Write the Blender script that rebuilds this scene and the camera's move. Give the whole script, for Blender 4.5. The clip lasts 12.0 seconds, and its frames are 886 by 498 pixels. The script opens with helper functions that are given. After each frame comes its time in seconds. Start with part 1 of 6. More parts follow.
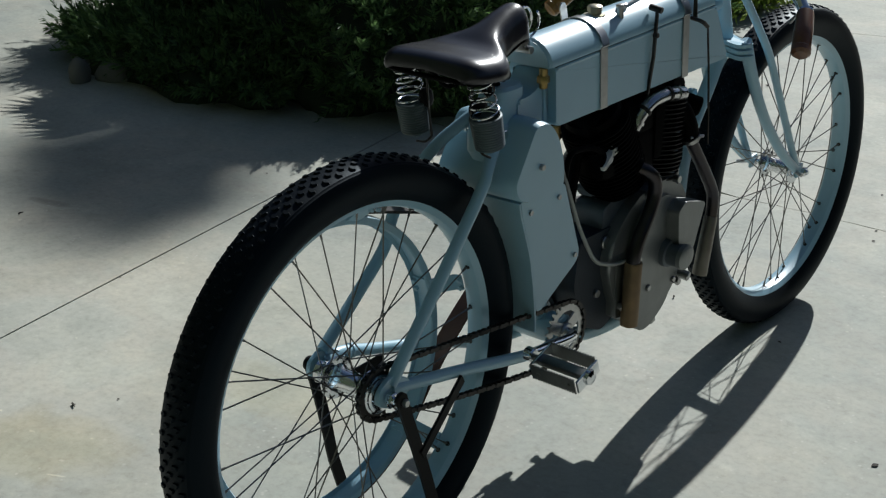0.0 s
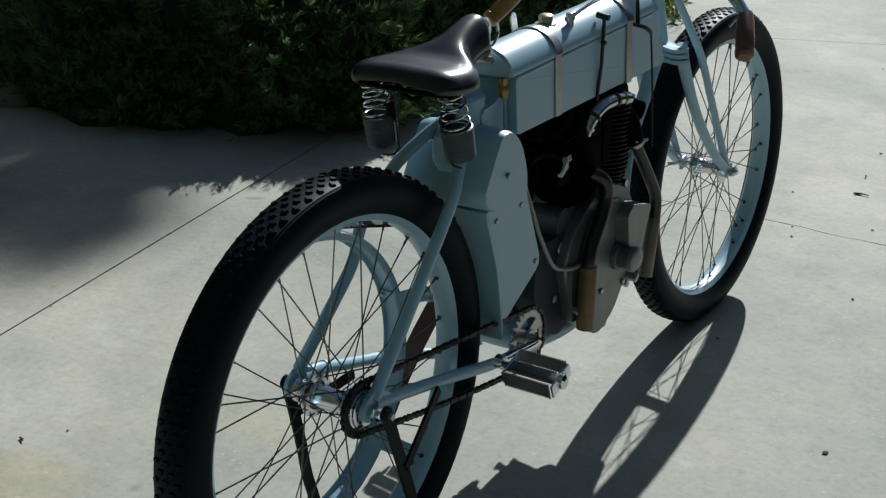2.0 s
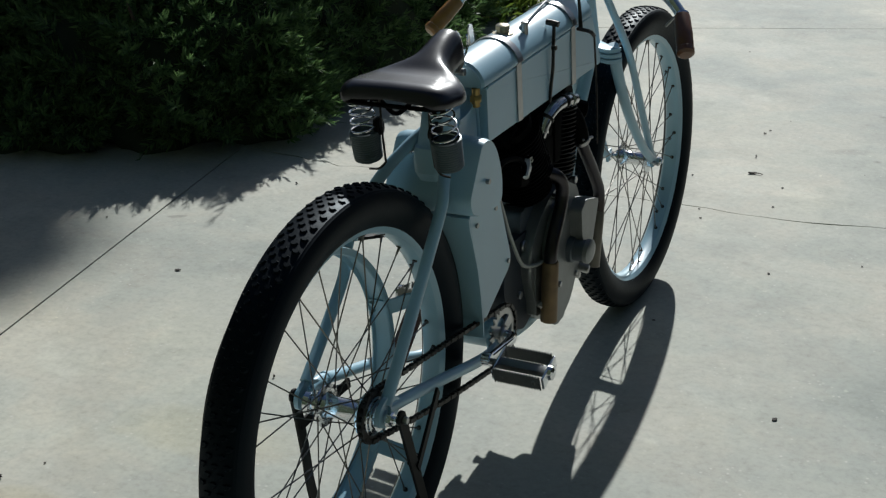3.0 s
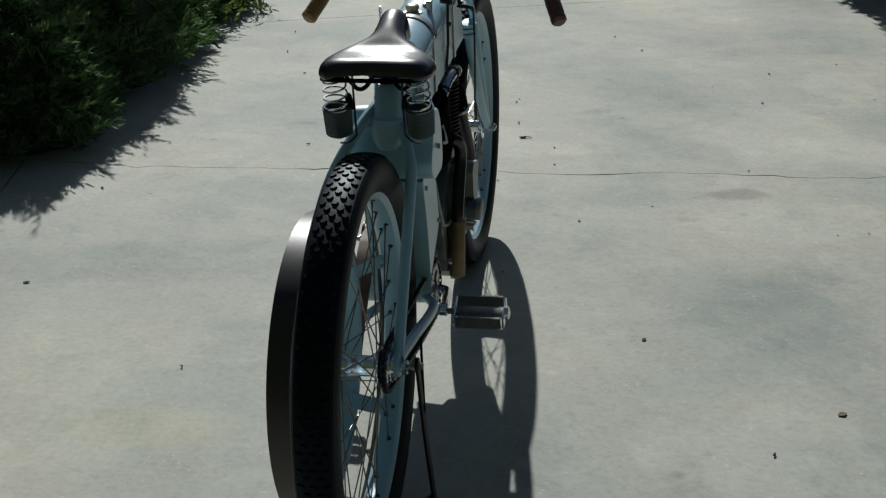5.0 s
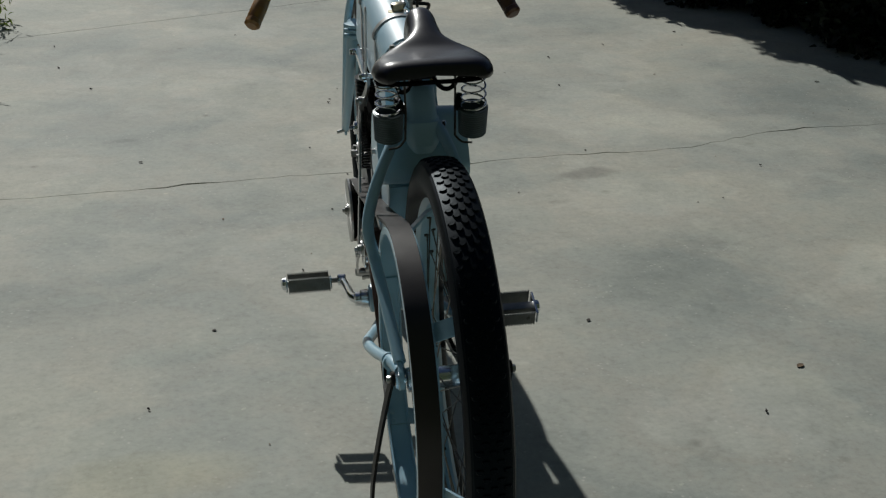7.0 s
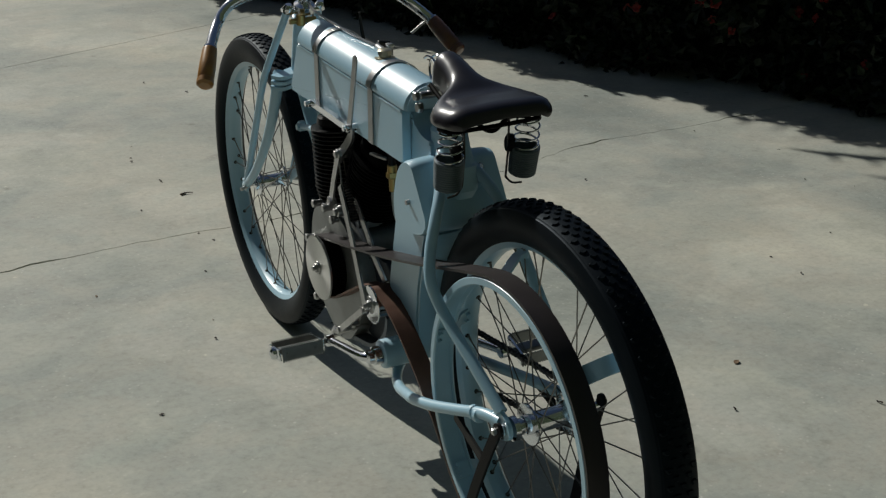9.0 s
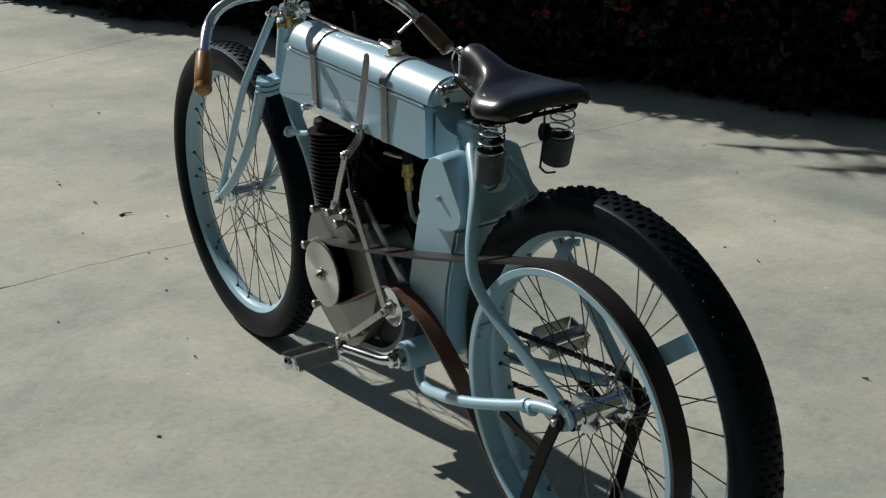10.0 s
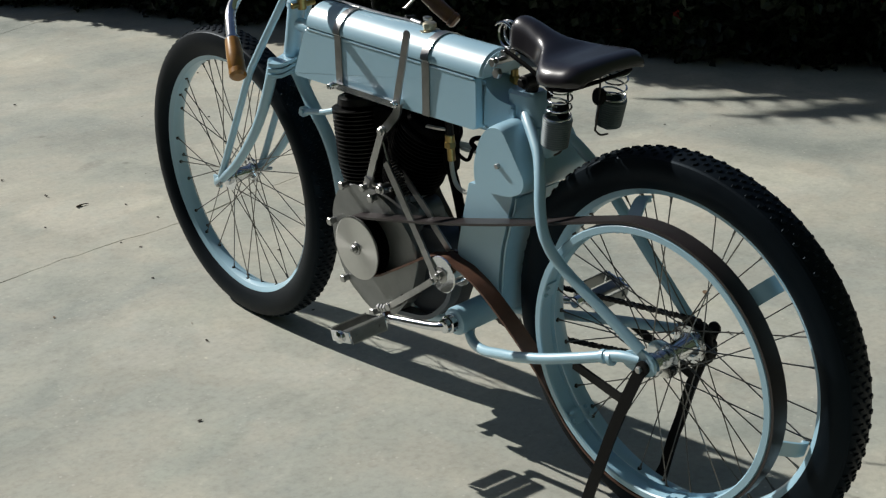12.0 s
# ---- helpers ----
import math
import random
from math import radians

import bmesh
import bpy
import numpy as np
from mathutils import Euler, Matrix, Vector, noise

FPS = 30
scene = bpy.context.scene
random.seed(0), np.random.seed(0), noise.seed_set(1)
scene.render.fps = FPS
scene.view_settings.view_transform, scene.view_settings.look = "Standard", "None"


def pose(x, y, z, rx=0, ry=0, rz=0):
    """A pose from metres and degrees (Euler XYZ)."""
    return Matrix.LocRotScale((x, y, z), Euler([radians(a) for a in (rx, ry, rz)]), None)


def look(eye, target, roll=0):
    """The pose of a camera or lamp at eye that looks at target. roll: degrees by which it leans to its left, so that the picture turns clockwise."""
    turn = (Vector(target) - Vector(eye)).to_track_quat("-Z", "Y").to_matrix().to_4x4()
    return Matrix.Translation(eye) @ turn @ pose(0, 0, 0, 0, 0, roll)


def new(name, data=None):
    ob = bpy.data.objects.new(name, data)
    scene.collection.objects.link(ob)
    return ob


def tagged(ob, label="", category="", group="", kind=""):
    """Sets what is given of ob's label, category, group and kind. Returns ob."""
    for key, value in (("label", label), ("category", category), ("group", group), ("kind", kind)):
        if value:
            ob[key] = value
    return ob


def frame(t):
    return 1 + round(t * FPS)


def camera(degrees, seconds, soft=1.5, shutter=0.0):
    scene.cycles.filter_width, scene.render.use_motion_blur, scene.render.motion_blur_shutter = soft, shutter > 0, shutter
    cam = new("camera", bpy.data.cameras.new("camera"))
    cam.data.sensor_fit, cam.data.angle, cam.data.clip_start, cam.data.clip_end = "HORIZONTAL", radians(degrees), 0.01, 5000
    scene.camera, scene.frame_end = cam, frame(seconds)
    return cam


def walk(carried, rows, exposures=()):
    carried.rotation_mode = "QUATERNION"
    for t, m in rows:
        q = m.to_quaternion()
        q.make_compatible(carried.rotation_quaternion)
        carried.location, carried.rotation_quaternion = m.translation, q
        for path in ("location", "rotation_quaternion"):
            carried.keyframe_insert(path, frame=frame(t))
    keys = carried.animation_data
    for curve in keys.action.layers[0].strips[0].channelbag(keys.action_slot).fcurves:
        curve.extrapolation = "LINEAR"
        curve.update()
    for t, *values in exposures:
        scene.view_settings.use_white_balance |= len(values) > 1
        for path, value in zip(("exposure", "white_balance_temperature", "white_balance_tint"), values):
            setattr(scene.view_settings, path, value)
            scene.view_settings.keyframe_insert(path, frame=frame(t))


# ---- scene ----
cam = camera(36.86, 12.0, soft=1.3)
PATH = [
    (0.0, look((1.2537, -1.3145, 1.4238), (0.1976, -0.0548, 0.6903), 1.61)),
    (0.5, look((1.2572, -1.3185, 1.4185), (0.2101, -0.0547, 0.6792), 1.65)),
    (1.0, look((1.2476, -1.3220, 1.4210), (0.2127, -0.0496, 0.6795), 1.87)),
    (1.5, look((1.1738, -1.3481, 1.3985), (0.1854, -0.0325, 0.6688), 2.58)),
    (2.0, look((1.1264, -1.4194, 1.4190), (0.2048, -0.0472, 0.7063), 1.53)),
    (2.5, look((1.0277, -1.4909, 1.4246), (0.1877, -0.0622, 0.7222), 0.35)),
    (3.0, look((0.9473, -1.6136, 1.4681), (0.2152, -0.1326, 0.7533), 0.47)),
    (3.5, look((0.8315, -1.7669, 1.4693), (0.2278, -0.2252, 0.7630), 0.71)),
    (5.5, look((0.2191, -2.0532, 1.4741), (0.1190, -0.4013, 0.7663), 1.30)),
    (6.0, look((0.0130, -2.0765, 1.4705), (0.0487, -0.4196, 0.7680), 1.61)),
    (6.5, look((-0.1724, -2.0443, 1.4413), (-0.0178, -0.3895, 0.7501), 1.68)),
    (7.0, look((-0.3738, -1.9590, 1.4408), (-0.0958, -0.3234, 0.7426), 1.70)),
    (9.0, look((-1.0898, -1.6696, 1.4283), (-0.3190, -0.1766, 0.7827), 1.21)),
    (9.5, look((-1.2101, -1.5705, 1.4030), (-0.3529, -0.1205, 0.7684), 0.60)),
    (10.0, look((-1.3588, -1.4933, 1.3700), (-0.4105, -0.0929, 0.7538), 0.63)),
    (10.5, look((-1.4558, -1.4142, 1.3849), (-0.4487, -0.0598, 0.7596), 0.14)),
    (11.0, look((-1.5722, -1.3459, 1.4120), (-0.5102, -0.0401, 0.7768), -0.20)),
    (11.5, look((-1.6752, -1.3226, 1.4115), (-0.5754, -0.0489, 0.7726), -0.19)),
    (12.0, look((-1.7409, -1.3051, 1.4049), (-0.6242, -0.0566, 0.7459), -0.83)),
]
walk(cam, PATH, [(0.0, 0.17, 5900, 7), (2.0, 0.12, 5900, 7), (3.5, 0.1, 5980, 7), (5.5, -0.37, 6000, 6), (7.0, -0.54, 6130, 7), (9.0, -0.3, 6350, 7), (10.0, 0.03, 6350, 8), (10.5, 0.09, 6350, 9), (12.0, 0.25, 6350, 9)])

# ---- world and sun ----
SUN_WAY = Vector((0.0885, -0.336, -0.2568)).normalized()
world = bpy.data.worlds.new("sky")
scene.world = world
world.use_nodes = True
wn = world.node_tree
sky = wn.nodes.new("ShaderNodeTexSky")
sky.sky_type = "NISHITA"
sky.sun_disc = False
sky.sun_elevation = math.asin(-SUN_WAY.z)
sky.sun_rotation = math.atan2(-SUN_WAY.x, -SUN_WAY.y)
wn.links.new(sky.outputs["Color"], wn.nodes["Background"].inputs["Color"])
wn.nodes["Background"].inputs["Strength"].default_value = 0.037
sun = new("sun", bpy.data.lights.new("sun", "SUN"))
sun.data.energy = 4.35
sun.data.angle = radians(0.55)
sun.data.color = (1.0, 0.95, 0.86)
sun.matrix_world = SUN_WAY.to_track_quat("-Z", "Y").to_matrix().to_4x4()


# ---- materials ----
def material(name, base, rough=0.5, metal=0.0, var=0.12, scale=40.0, bump=0.0, bump_scale=200.0, second=None, coat=0.0, rough_var=0.1, spec=0.5, coat_rough=0.12, tint=None):
    """A principled material whose colour and gloss wander at two scales, with fine relief."""
    m = bpy.data.materials.new(name)
    m.use_nodes = True
    nt = m.node_tree
    bs = nt.nodes["Principled BSDF"]
    co = nt.nodes.new("ShaderNodeTexCoord")
    a = nt.nodes.new("ShaderNodeTexNoise")
    a.inputs["Scale"].default_value = scale
    a.inputs["Detail"].default_value = 6
    b = nt.nodes.new("ShaderNodeTexNoise")
    b.inputs["Scale"].default_value = scale * 0.14
    b.inputs["Detail"].default_value = 4
    add = nt.nodes.new("ShaderNodeMath")
    add.operation = "MULTIPLY_ADD"
    add.inputs[1].default_value = 0.5
    half = nt.nodes.new("ShaderNodeMath")
    half.operation = "MULTIPLY"
    half.inputs[1].default_value = 0.5
    ramp = nt.nodes.new("ShaderNodeValToRGB")
    lo = second or tuple(c * (1 - var) for c in base)
    hi = base if second else tuple(min(1, c * (1 + var)) for c in base)
    ramp.color_ramp.elements[0].position, ramp.color_ramp.elements[1].position = 0.3, 0.7
    ramp.color_ramp.elements[0].color = (*lo, 1)
    ramp.color_ramp.elements[1].color = (*hi, 1)
    for n in (a, b):
        nt.links.new(co.outputs["Object"], n.inputs["Vector"])
    nt.links.new(b.outputs["Fac"], half.inputs[0])
    nt.links.new(a.outputs["Fac"], add.inputs[0])
    nt.links.new(half.outputs[0], add.inputs[2])
    nt.links.new(add.outputs[0], ramp.inputs["Fac"])
    nt.links.new(ramp.outputs["Color"], bs.inputs["Base Color"])
    rr = nt.nodes.new("ShaderNodeMapRange")
    rr.inputs["To Min"].default_value = max(0.02, rough - rough_var)
    rr.inputs["To Max"].default_value = min(1, rough + rough_var)
    nt.links.new(add.outputs[0], rr.inputs["Value"])
    nt.links.new(rr.outputs["Result"], bs.inputs["Roughness"])
    bs.inputs["Metallic"].default_value = metal
    bs.inputs["Specular IOR Level"].default_value = spec
    bs.inputs["Coat Weight"].default_value = coat
    if tint:
        bs.inputs["Specular Tint"].default_value = (*tint, 1)
    bs.inputs["Coat Roughness"].default_value = coat_rough
    if bump:
        c = nt.nodes.new("ShaderNodeTexNoise")
        c.inputs["Scale"].default_value = bump_scale
        c.inputs["Detail"].default_value = 5
        bp = nt.nodes.new("ShaderNodeBump")
        bp.inputs["Strength"].default_value = bump
        bp.inputs["Distance"].default_value = 0.002
        nt.links.new(co.outputs["Object"], c.inputs["Vector"])
        nt.links.new(c.outputs["Fac"], bp.inputs["Height"])
        nt.links.new(bp.outputs["Normal"], bs.inputs["Normal"])
    return m


def turned_material():
    """Bare aluminium faced on a lathe: the tool marks spread the highlights into fans."""
    m = material("turned_aluminium", (0.60, 0.60, 0.59), rough=0.36, metal=1.0, var=0.06, scale=60)
    nt = m.node_tree
    tangent = nt.nodes.new("ShaderNodeTangent")
    tangent.direction_type, tangent.axis = "RADIAL", "X"
    nt.links.new(tangent.outputs["Tangent"], nt.nodes["Principled BSDF"].inputs["Tangent"])
    nt.nodes["Principled BSDF"].inputs["Anisotropic"].default_value = 0.75
    return m


PAINT = material("pale_blue_paint", (0.298, 0.490, 0.615), rough=0.44, var=0.06, scale=9, bump=0.03, bump_scale=160, coat=1.0, coat_rough=0.36, spec=0.5)
RUBBER = material("black_rubber", (0.0022, 0.0040, 0.0062), rough=0.5, var=0.3, scale=30, bump=0.10, bump_scale=300, spec=0.14, tint=(0.50, 0.75, 1.0))
CHROME = material("chrome", (0.72, 0.74, 0.77), rough=0.14, metal=1.0, var=0.08, scale=30)
STEEL = material("worn_steel", (0.42, 0.42, 0.42), rough=0.34, metal=1.0, var=0.2, scale=60, bump=0.05)
SPOKE = material("spoke_steel", (0.17, 0.162, 0.152), rough=0.3, metal=1.0, var=0.25, scale=60)
DULLALU = material("dull_cast_aluminium", (0.115, 0.135, 0.155), rough=0.5, metal=0.6, var=0.2, scale=30, bump=0.2, bump_scale=220)
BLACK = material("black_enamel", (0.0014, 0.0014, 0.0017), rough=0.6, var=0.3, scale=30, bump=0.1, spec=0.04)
STAND = material("black_stand_paint", (0.005, 0.005, 0.0055), rough=0.5, var=0.3, scale=40, spec=0.14)
CASEALU = material("weathered_cast_aluminium", (0.25, 0.26, 0.26), rough=0.46, metal=0.75, var=0.22, scale=22, bump=0.22, bump_scale=240)
# lighter copy of the engine black, so the front fins read as sunlit
FINBLACK = material("sunlit_black_fins", (0.0045, 0.0045, 0.005), rough=0.38, var=0.3, scale=40, spec=0.22)
DARKALU = material("dark_blue_grey_casting", (0.030, 0.038, 0.050), rough=0.5, metal=0.3, var=0.3, scale=30, bump=0.2, bump_scale=220, spec=0.3)
CHAIN = material("oily_chain_steel", (0.045, 0.042, 0.04), rough=0.42, metal=0.8, var=0.35, scale=90)
LEATHER = material("dark_brown_leather", (0.0085, 0.0072, 0.0110), rough=0.42, var=0.25, scale=25, bump=0.10, bump_scale=260, spec=0.14, coat=0.9, coat_rough=0.26, tint=(0.8, 0.85, 1.0))
TURNED = turned_material()
BELT = material("brown_belt_leather", (0.020, 0.016, 0.017), rough=0.40, var=0.18, scale=30, bump=0.05, bump_scale=260)
BELTRED = material("red_brown_belt_leather", (0.095, 0.042, 0.025), rough=0.5, var=0.35, scale=35, bump=0.2, bump_scale=350)
BRASS = material("brass", (0.36, 0.265, 0.105), rough=0.34, metal=1.0, var=0.15, scale=50)
DARKWOOD = material("dark_varnished_wood", (0.150, 0.058, 0.022), rough=0.34, var=0.3, scale=60, coat=0.4)
WOOD = material("varnished_wood", (0.31, 0.145, 0.024), rough=0.32, var=0.3, scale=60, coat=0.4)
BLUEPIPE = material("heat_blued_pipe", (0.042, 0.046, 0.062), rough=0.34, metal=1.0, var=0.3, scale=18, second=(0.062, 0.050, 0.040))
RUST = material("rusty_pipe", (0.27, 0.185, 0.095), rough=0.48, metal=0.55, scale=35, second=(0.120, 0.086, 0.058), bump=0.15)
PIPE = material("weathered_exhaust_steel", (0.24, 0.225, 0.20), rough=0.42, metal=0.8, scale=26, second=(0.13, 0.115, 0.095), bump=0.12)
PLUG = material("pale_plug_ceramic", (0.62, 0.60, 0.56), rough=0.3, var=0.12, scale=60)
FLEX = material("flexible_steel_hose", (0.55, 0.55, 0.56), rough=0.22, metal=1.0, var=0.2, scale=50)
HOSE = material("clear_grey_hose", (0.32, 0.33, 0.31), rough=0.35, var=0.1, scale=40)


def concrete_material():
    m = bpy.data.materials.new("weathered_concrete")
    m.use_nodes = True
    nt, N, L = m.node_tree, m.node_tree.nodes, m.node_tree.links
    bs = N["Principled BSDF"]
    co = N.new("ShaderNodeTexCoord")

    sway = N.new("ShaderNodeTexNoise")
    sway.inputs["Scale"].default_value, sway.inputs["Detail"].default_value = 1.6, 5
    L.new(co.outputs["Object"], sway.inputs["Vector"])

    def noise_tex(scale, detail=5, rough=0.6, stretch=None, warp=0.0):
        n = N.new("ShaderNodeTexNoise")
        n.inputs["Scale"].default_value, n.inputs["Detail"].default_value, n.inputs["Roughness"].default_value = scale, detail, rough
        if warp:
            d = N.new("ShaderNodeVectorMath")
            d.operation = "MULTIPLY_ADD"
            d.inputs[1].default_value = (warp, warp, 0)
            L.new(sway.outputs["Color"], d.inputs[0])
            L.new(co.outputs["Object"], d.inputs[2])
            L.new(d.outputs["Vector"], n.inputs["Vector"])
        elif stretch:
            mp = N.new("ShaderNodeMapping")
            mp.inputs["Rotation"].default_value[2] = stretch[0]
            mp.inputs["Scale"].default_value = (stretch[1], stretch[2], 1)
            L.new(co.outputs["Object"], mp.inputs["Vector"])
            L.new(mp.outputs["Vector"], n.inputs["Vector"])
        else:
            L.new(co.outputs["Object"], n.inputs["Vector"])
        return n.outputs["Fac"]

    def ramp(fac, stops):
        r = N.new("ShaderNodeValToRGB")
        e = r.color_ramp.elements
        e[0].position, e[0].color = stops[0][0], (*stops[0][1], 1)
        e[1].position, e[1].color = stops[-1][0], (*stops[-1][1], 1)
        for p, c in stops[1:-1]:
            x = e.new(p)
            x.color = (*c, 1)
        L.new(fac, r.inputs["Fac"])
        return r.outputs["Color"]

    def mul(a, b, f=1.0):
        x = N.new("ShaderNodeMix")
        x.data_type, x.blend_type = "RGBA", "MULTIPLY"
        x.inputs["Factor"].default_value = f
        L.new(a, x.inputs["A"])
        L.new(b, x.inputs["B"])
        return x.outputs["Result"]

    base = ramp(noise_tex(0.62, 7, 0.56), [(0.32, (0.342, 0.357, 0.333)), (0.45, (0.371, 0.381, 0.349)), (0.52, (0.392, 0.397, 0.357)), (0.62, (0.408, 0.406, 0.361)), (0.74, (0.421, 0.413, 0.355))])
    base = mul(base, ramp(noise_tex(1.25, 8, 0.60), [(0.32, (0.80, 0.82, 0.82)), (0.43, (0.955, 0.96, 0.955)), (0.48, (1, 1, 1)), (0.57, (1.02, 1.02, 1.01)), (0.62, (1.08, 1.08, 1.06))]))
    # pale worn patches and cooler damp-looking ones, with fairly clear edges
    base = mul(base, ramp(noise_tex(1.1, 6, 0.55, None, 0.55), [(0.36, (0.80, 0.835, 0.845)), (0.44, (0.90, 0.925, 0.93)), (0.475, (0.99, 1, 0.99)), (0.54, (1, 0.995, 0.975)), (0.565, (1.09, 1.085, 1.07)), (0.64, (1.15, 1.145, 1.13))]))
    base = mul(base, ramp(noise_tex(2.7, 6, 0.6, None, 0.35), [(0.33, (0.88, 0.89, 0.89)), (0.41, (0.96, 0.965, 0.965)), (0.47, (1, 1, 1)), (0.54, (1.035, 1.0, 0.985)), (0.60, (1.02, 1.0, 0.99)), (0.64, (1.10, 1.085, 1.07))]))
    base = mul(base, ramp(noise_tex(0.5, 5, 0.55, (0.5, 1, 3.0)), [(0.34, (0.93, 0.94, 0.94)), (0.47, (1, 1, 1)), (0.70, (1.03, 1.03, 1.02))]))
    base = mul(base, ramp(noise_tex(9, 6, 0.66), [(0.28, (0.86, 0.865, 0.86)), (0.40, (0.965, 0.965, 0.96)), (0.47, (1, 1, 1)), (0.60, (1.02, 1.015, 1.0)), (0.68, (1.09, 1.08, 1.06))]))
    base = mul(base, ramp(noise_tex(60, 4, 0.7), [(0.30, (0.87, 0.865, 0.86)), (0.5, (1, 1, 1)), (0.72, (1.08, 1.08, 1.07))]))
    base = mul(base, ramp(noise_tex(34, 2, 0.4), [(0.0, (1, 1, 1)), (0.74, (1, 1, 1)), (0.79, (1.30, 1.29, 1.24))]))
    base = mul(base, ramp(noise_tex(22, 5, 0.7), [(0.30, (0.90, 0.90, 0.895)), (0.42, (0.98, 0.98, 0.975)), (0.5, (1, 1, 1)), (0.62, (1.03, 1.025, 1.02)), (0.70, (1.10, 1.09, 1.08))]))
    fleck = N.new("ShaderNodeTexVoronoi")
    fleck.inputs["Scale"].default_value, fleck.inputs["Randomness"].default_value = 46.0, 1.0
    L.new(co.outputs["Object"], fleck.inputs["Vector"])
    near = ramp(fleck.outputs["Distance"], [(0.0, (0.9, 0.9, 0.9)), (0.06, (0.7, 0.7, 0.7)), (0.20, (0, 0, 0))])
    some = ramp(noise_tex(7.0, 4, 0.65), [(0.0, (0, 0, 0)), (0.43, (0, 0, 0)), (0.60, (1, 1, 1))])
    flecks = mul(near, some)
    light = N.new("ShaderNodeMix")
    light.data_type, light.blend_type = "RGBA", "MIX"
    light.inputs["B"].default_value = (0.54, 0.53, 0.49, 1)
    L.new(flecks, light.inputs["Factor"])
    L.new(base, light.inputs["A"])
    base = light.outputs["Result"]
    # a few old stains with ragged outlines
    wob = N.new("ShaderNodeTexNoise")
    wob.inputs["Scale"].default_value, wob.inputs["Detail"].default_value = 9.0, 6
    L.new(co.outputs["Object"], wob.inputs["Vector"])
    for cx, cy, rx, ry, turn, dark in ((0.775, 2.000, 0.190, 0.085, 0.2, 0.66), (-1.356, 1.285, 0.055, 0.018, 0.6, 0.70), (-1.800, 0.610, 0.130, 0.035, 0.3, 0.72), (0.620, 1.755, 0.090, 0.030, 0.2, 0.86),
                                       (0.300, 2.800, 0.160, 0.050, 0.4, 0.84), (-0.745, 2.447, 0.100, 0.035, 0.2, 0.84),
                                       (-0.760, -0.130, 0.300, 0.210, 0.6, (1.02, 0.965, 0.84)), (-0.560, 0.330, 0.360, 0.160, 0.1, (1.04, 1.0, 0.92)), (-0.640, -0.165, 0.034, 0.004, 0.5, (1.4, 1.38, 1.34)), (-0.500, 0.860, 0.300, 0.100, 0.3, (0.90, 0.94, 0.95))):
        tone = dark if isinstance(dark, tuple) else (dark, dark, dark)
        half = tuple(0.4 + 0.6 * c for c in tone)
        mp = N.new("ShaderNodeMapping")
        mp.vector_type = "TEXTURE"
        mp.inputs["Location"].default_value = (cx, cy, 0)
        mp.inputs["Rotation"].default_value = (0, 0, turn)
        mp.inputs["Scale"].default_value = (rx, ry, 1)
        L.new(co.outputs["Object"], mp.inputs["Vector"])
        ln = N.new("ShaderNodeVectorMath")
        ln.operation = "LENGTH"
        L.new(mp.outputs["Vector"], ln.inputs[0])
        ad = N.new("ShaderNodeMath")
        ad.operation = "MULTIPLY_ADD"
        ad.inputs[1].default_value = 0.7
        L.new(wob.outputs["Fac"], ad.inputs[0])
        L.new(ln.outputs["Value"], ad.inputs[2])
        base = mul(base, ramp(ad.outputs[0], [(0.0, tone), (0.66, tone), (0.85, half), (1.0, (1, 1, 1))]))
    v = N.new("ShaderNodeTexVoronoi")
    v.inputs["Scale"].default_value = 3.4
    L.new(co.outputs["Object"], v.inputs["Vector"])
    base = mul(base, ramp(v.outputs["Distance"], [(0.0, (0.55, 0.54, 0.52)), (0.035, (0.85, 0.85, 0.84)), (0.07, (1, 1, 1))]))
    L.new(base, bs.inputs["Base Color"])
    bs.inputs["Roughness"].default_value = 0.74
    bs.inputs["Specular IOR Level"].default_value = 0.38
    ht = N.new("ShaderNodeMath")
    ht.operation = "ADD"
    L.new(noise_tex(180, 3, 0.7), ht.inputs[0])
    L.new(noise_tex(70, 4, 0.6), ht.inputs[1])
    bp = N.new("ShaderNodeBump")
    bp.inputs["Strength"].default_value = 0.08
    bp.inputs["Distance"].default_value = 0.002
    L.new(ht.outputs[0], bp.inputs["Height"])
    L.new(bp.outputs["Normal"], bs.inputs["Normal"])
    return m


def leaf_material(name, dark, light, rough=0.5, trans=0.25):
    m = bpy.data.materials.new(name)
    m.use_nodes = True
    nt, N, L = m.node_tree, m.node_tree.nodes, m.node_tree.links
    bs = N["Principled BSDF"]
    g = N.new("ShaderNodeNewGeometry")
    r = N.new("ShaderNodeValToRGB")
    r.color_ramp.elements[0].color, r.color_ramp.elements[1].color = (*dark, 1), (*light, 1)
    L.new(g.outputs["Random Per Island"], r.inputs["Fac"])
    L.new(r.outputs["Color"], bs.inputs["Base Color"])
    bs.inputs["Roughness"].default_value = rough
    t = N.new("ShaderNodeBsdfTranslucent")
    L.new(r.outputs["Color"], t.inputs["Color"])
    mix = N.new("ShaderNodeMixShader")
    mix.inputs["Fac"].default_value = trans
    L.new(bs.outputs["BSDF"], mix.inputs[1])
    L.new(t.outputs["BSDF"], mix.inputs[2])
    L.new(mix.outputs["Shader"], N["Material Output"].inputs["Surface"])
    return m


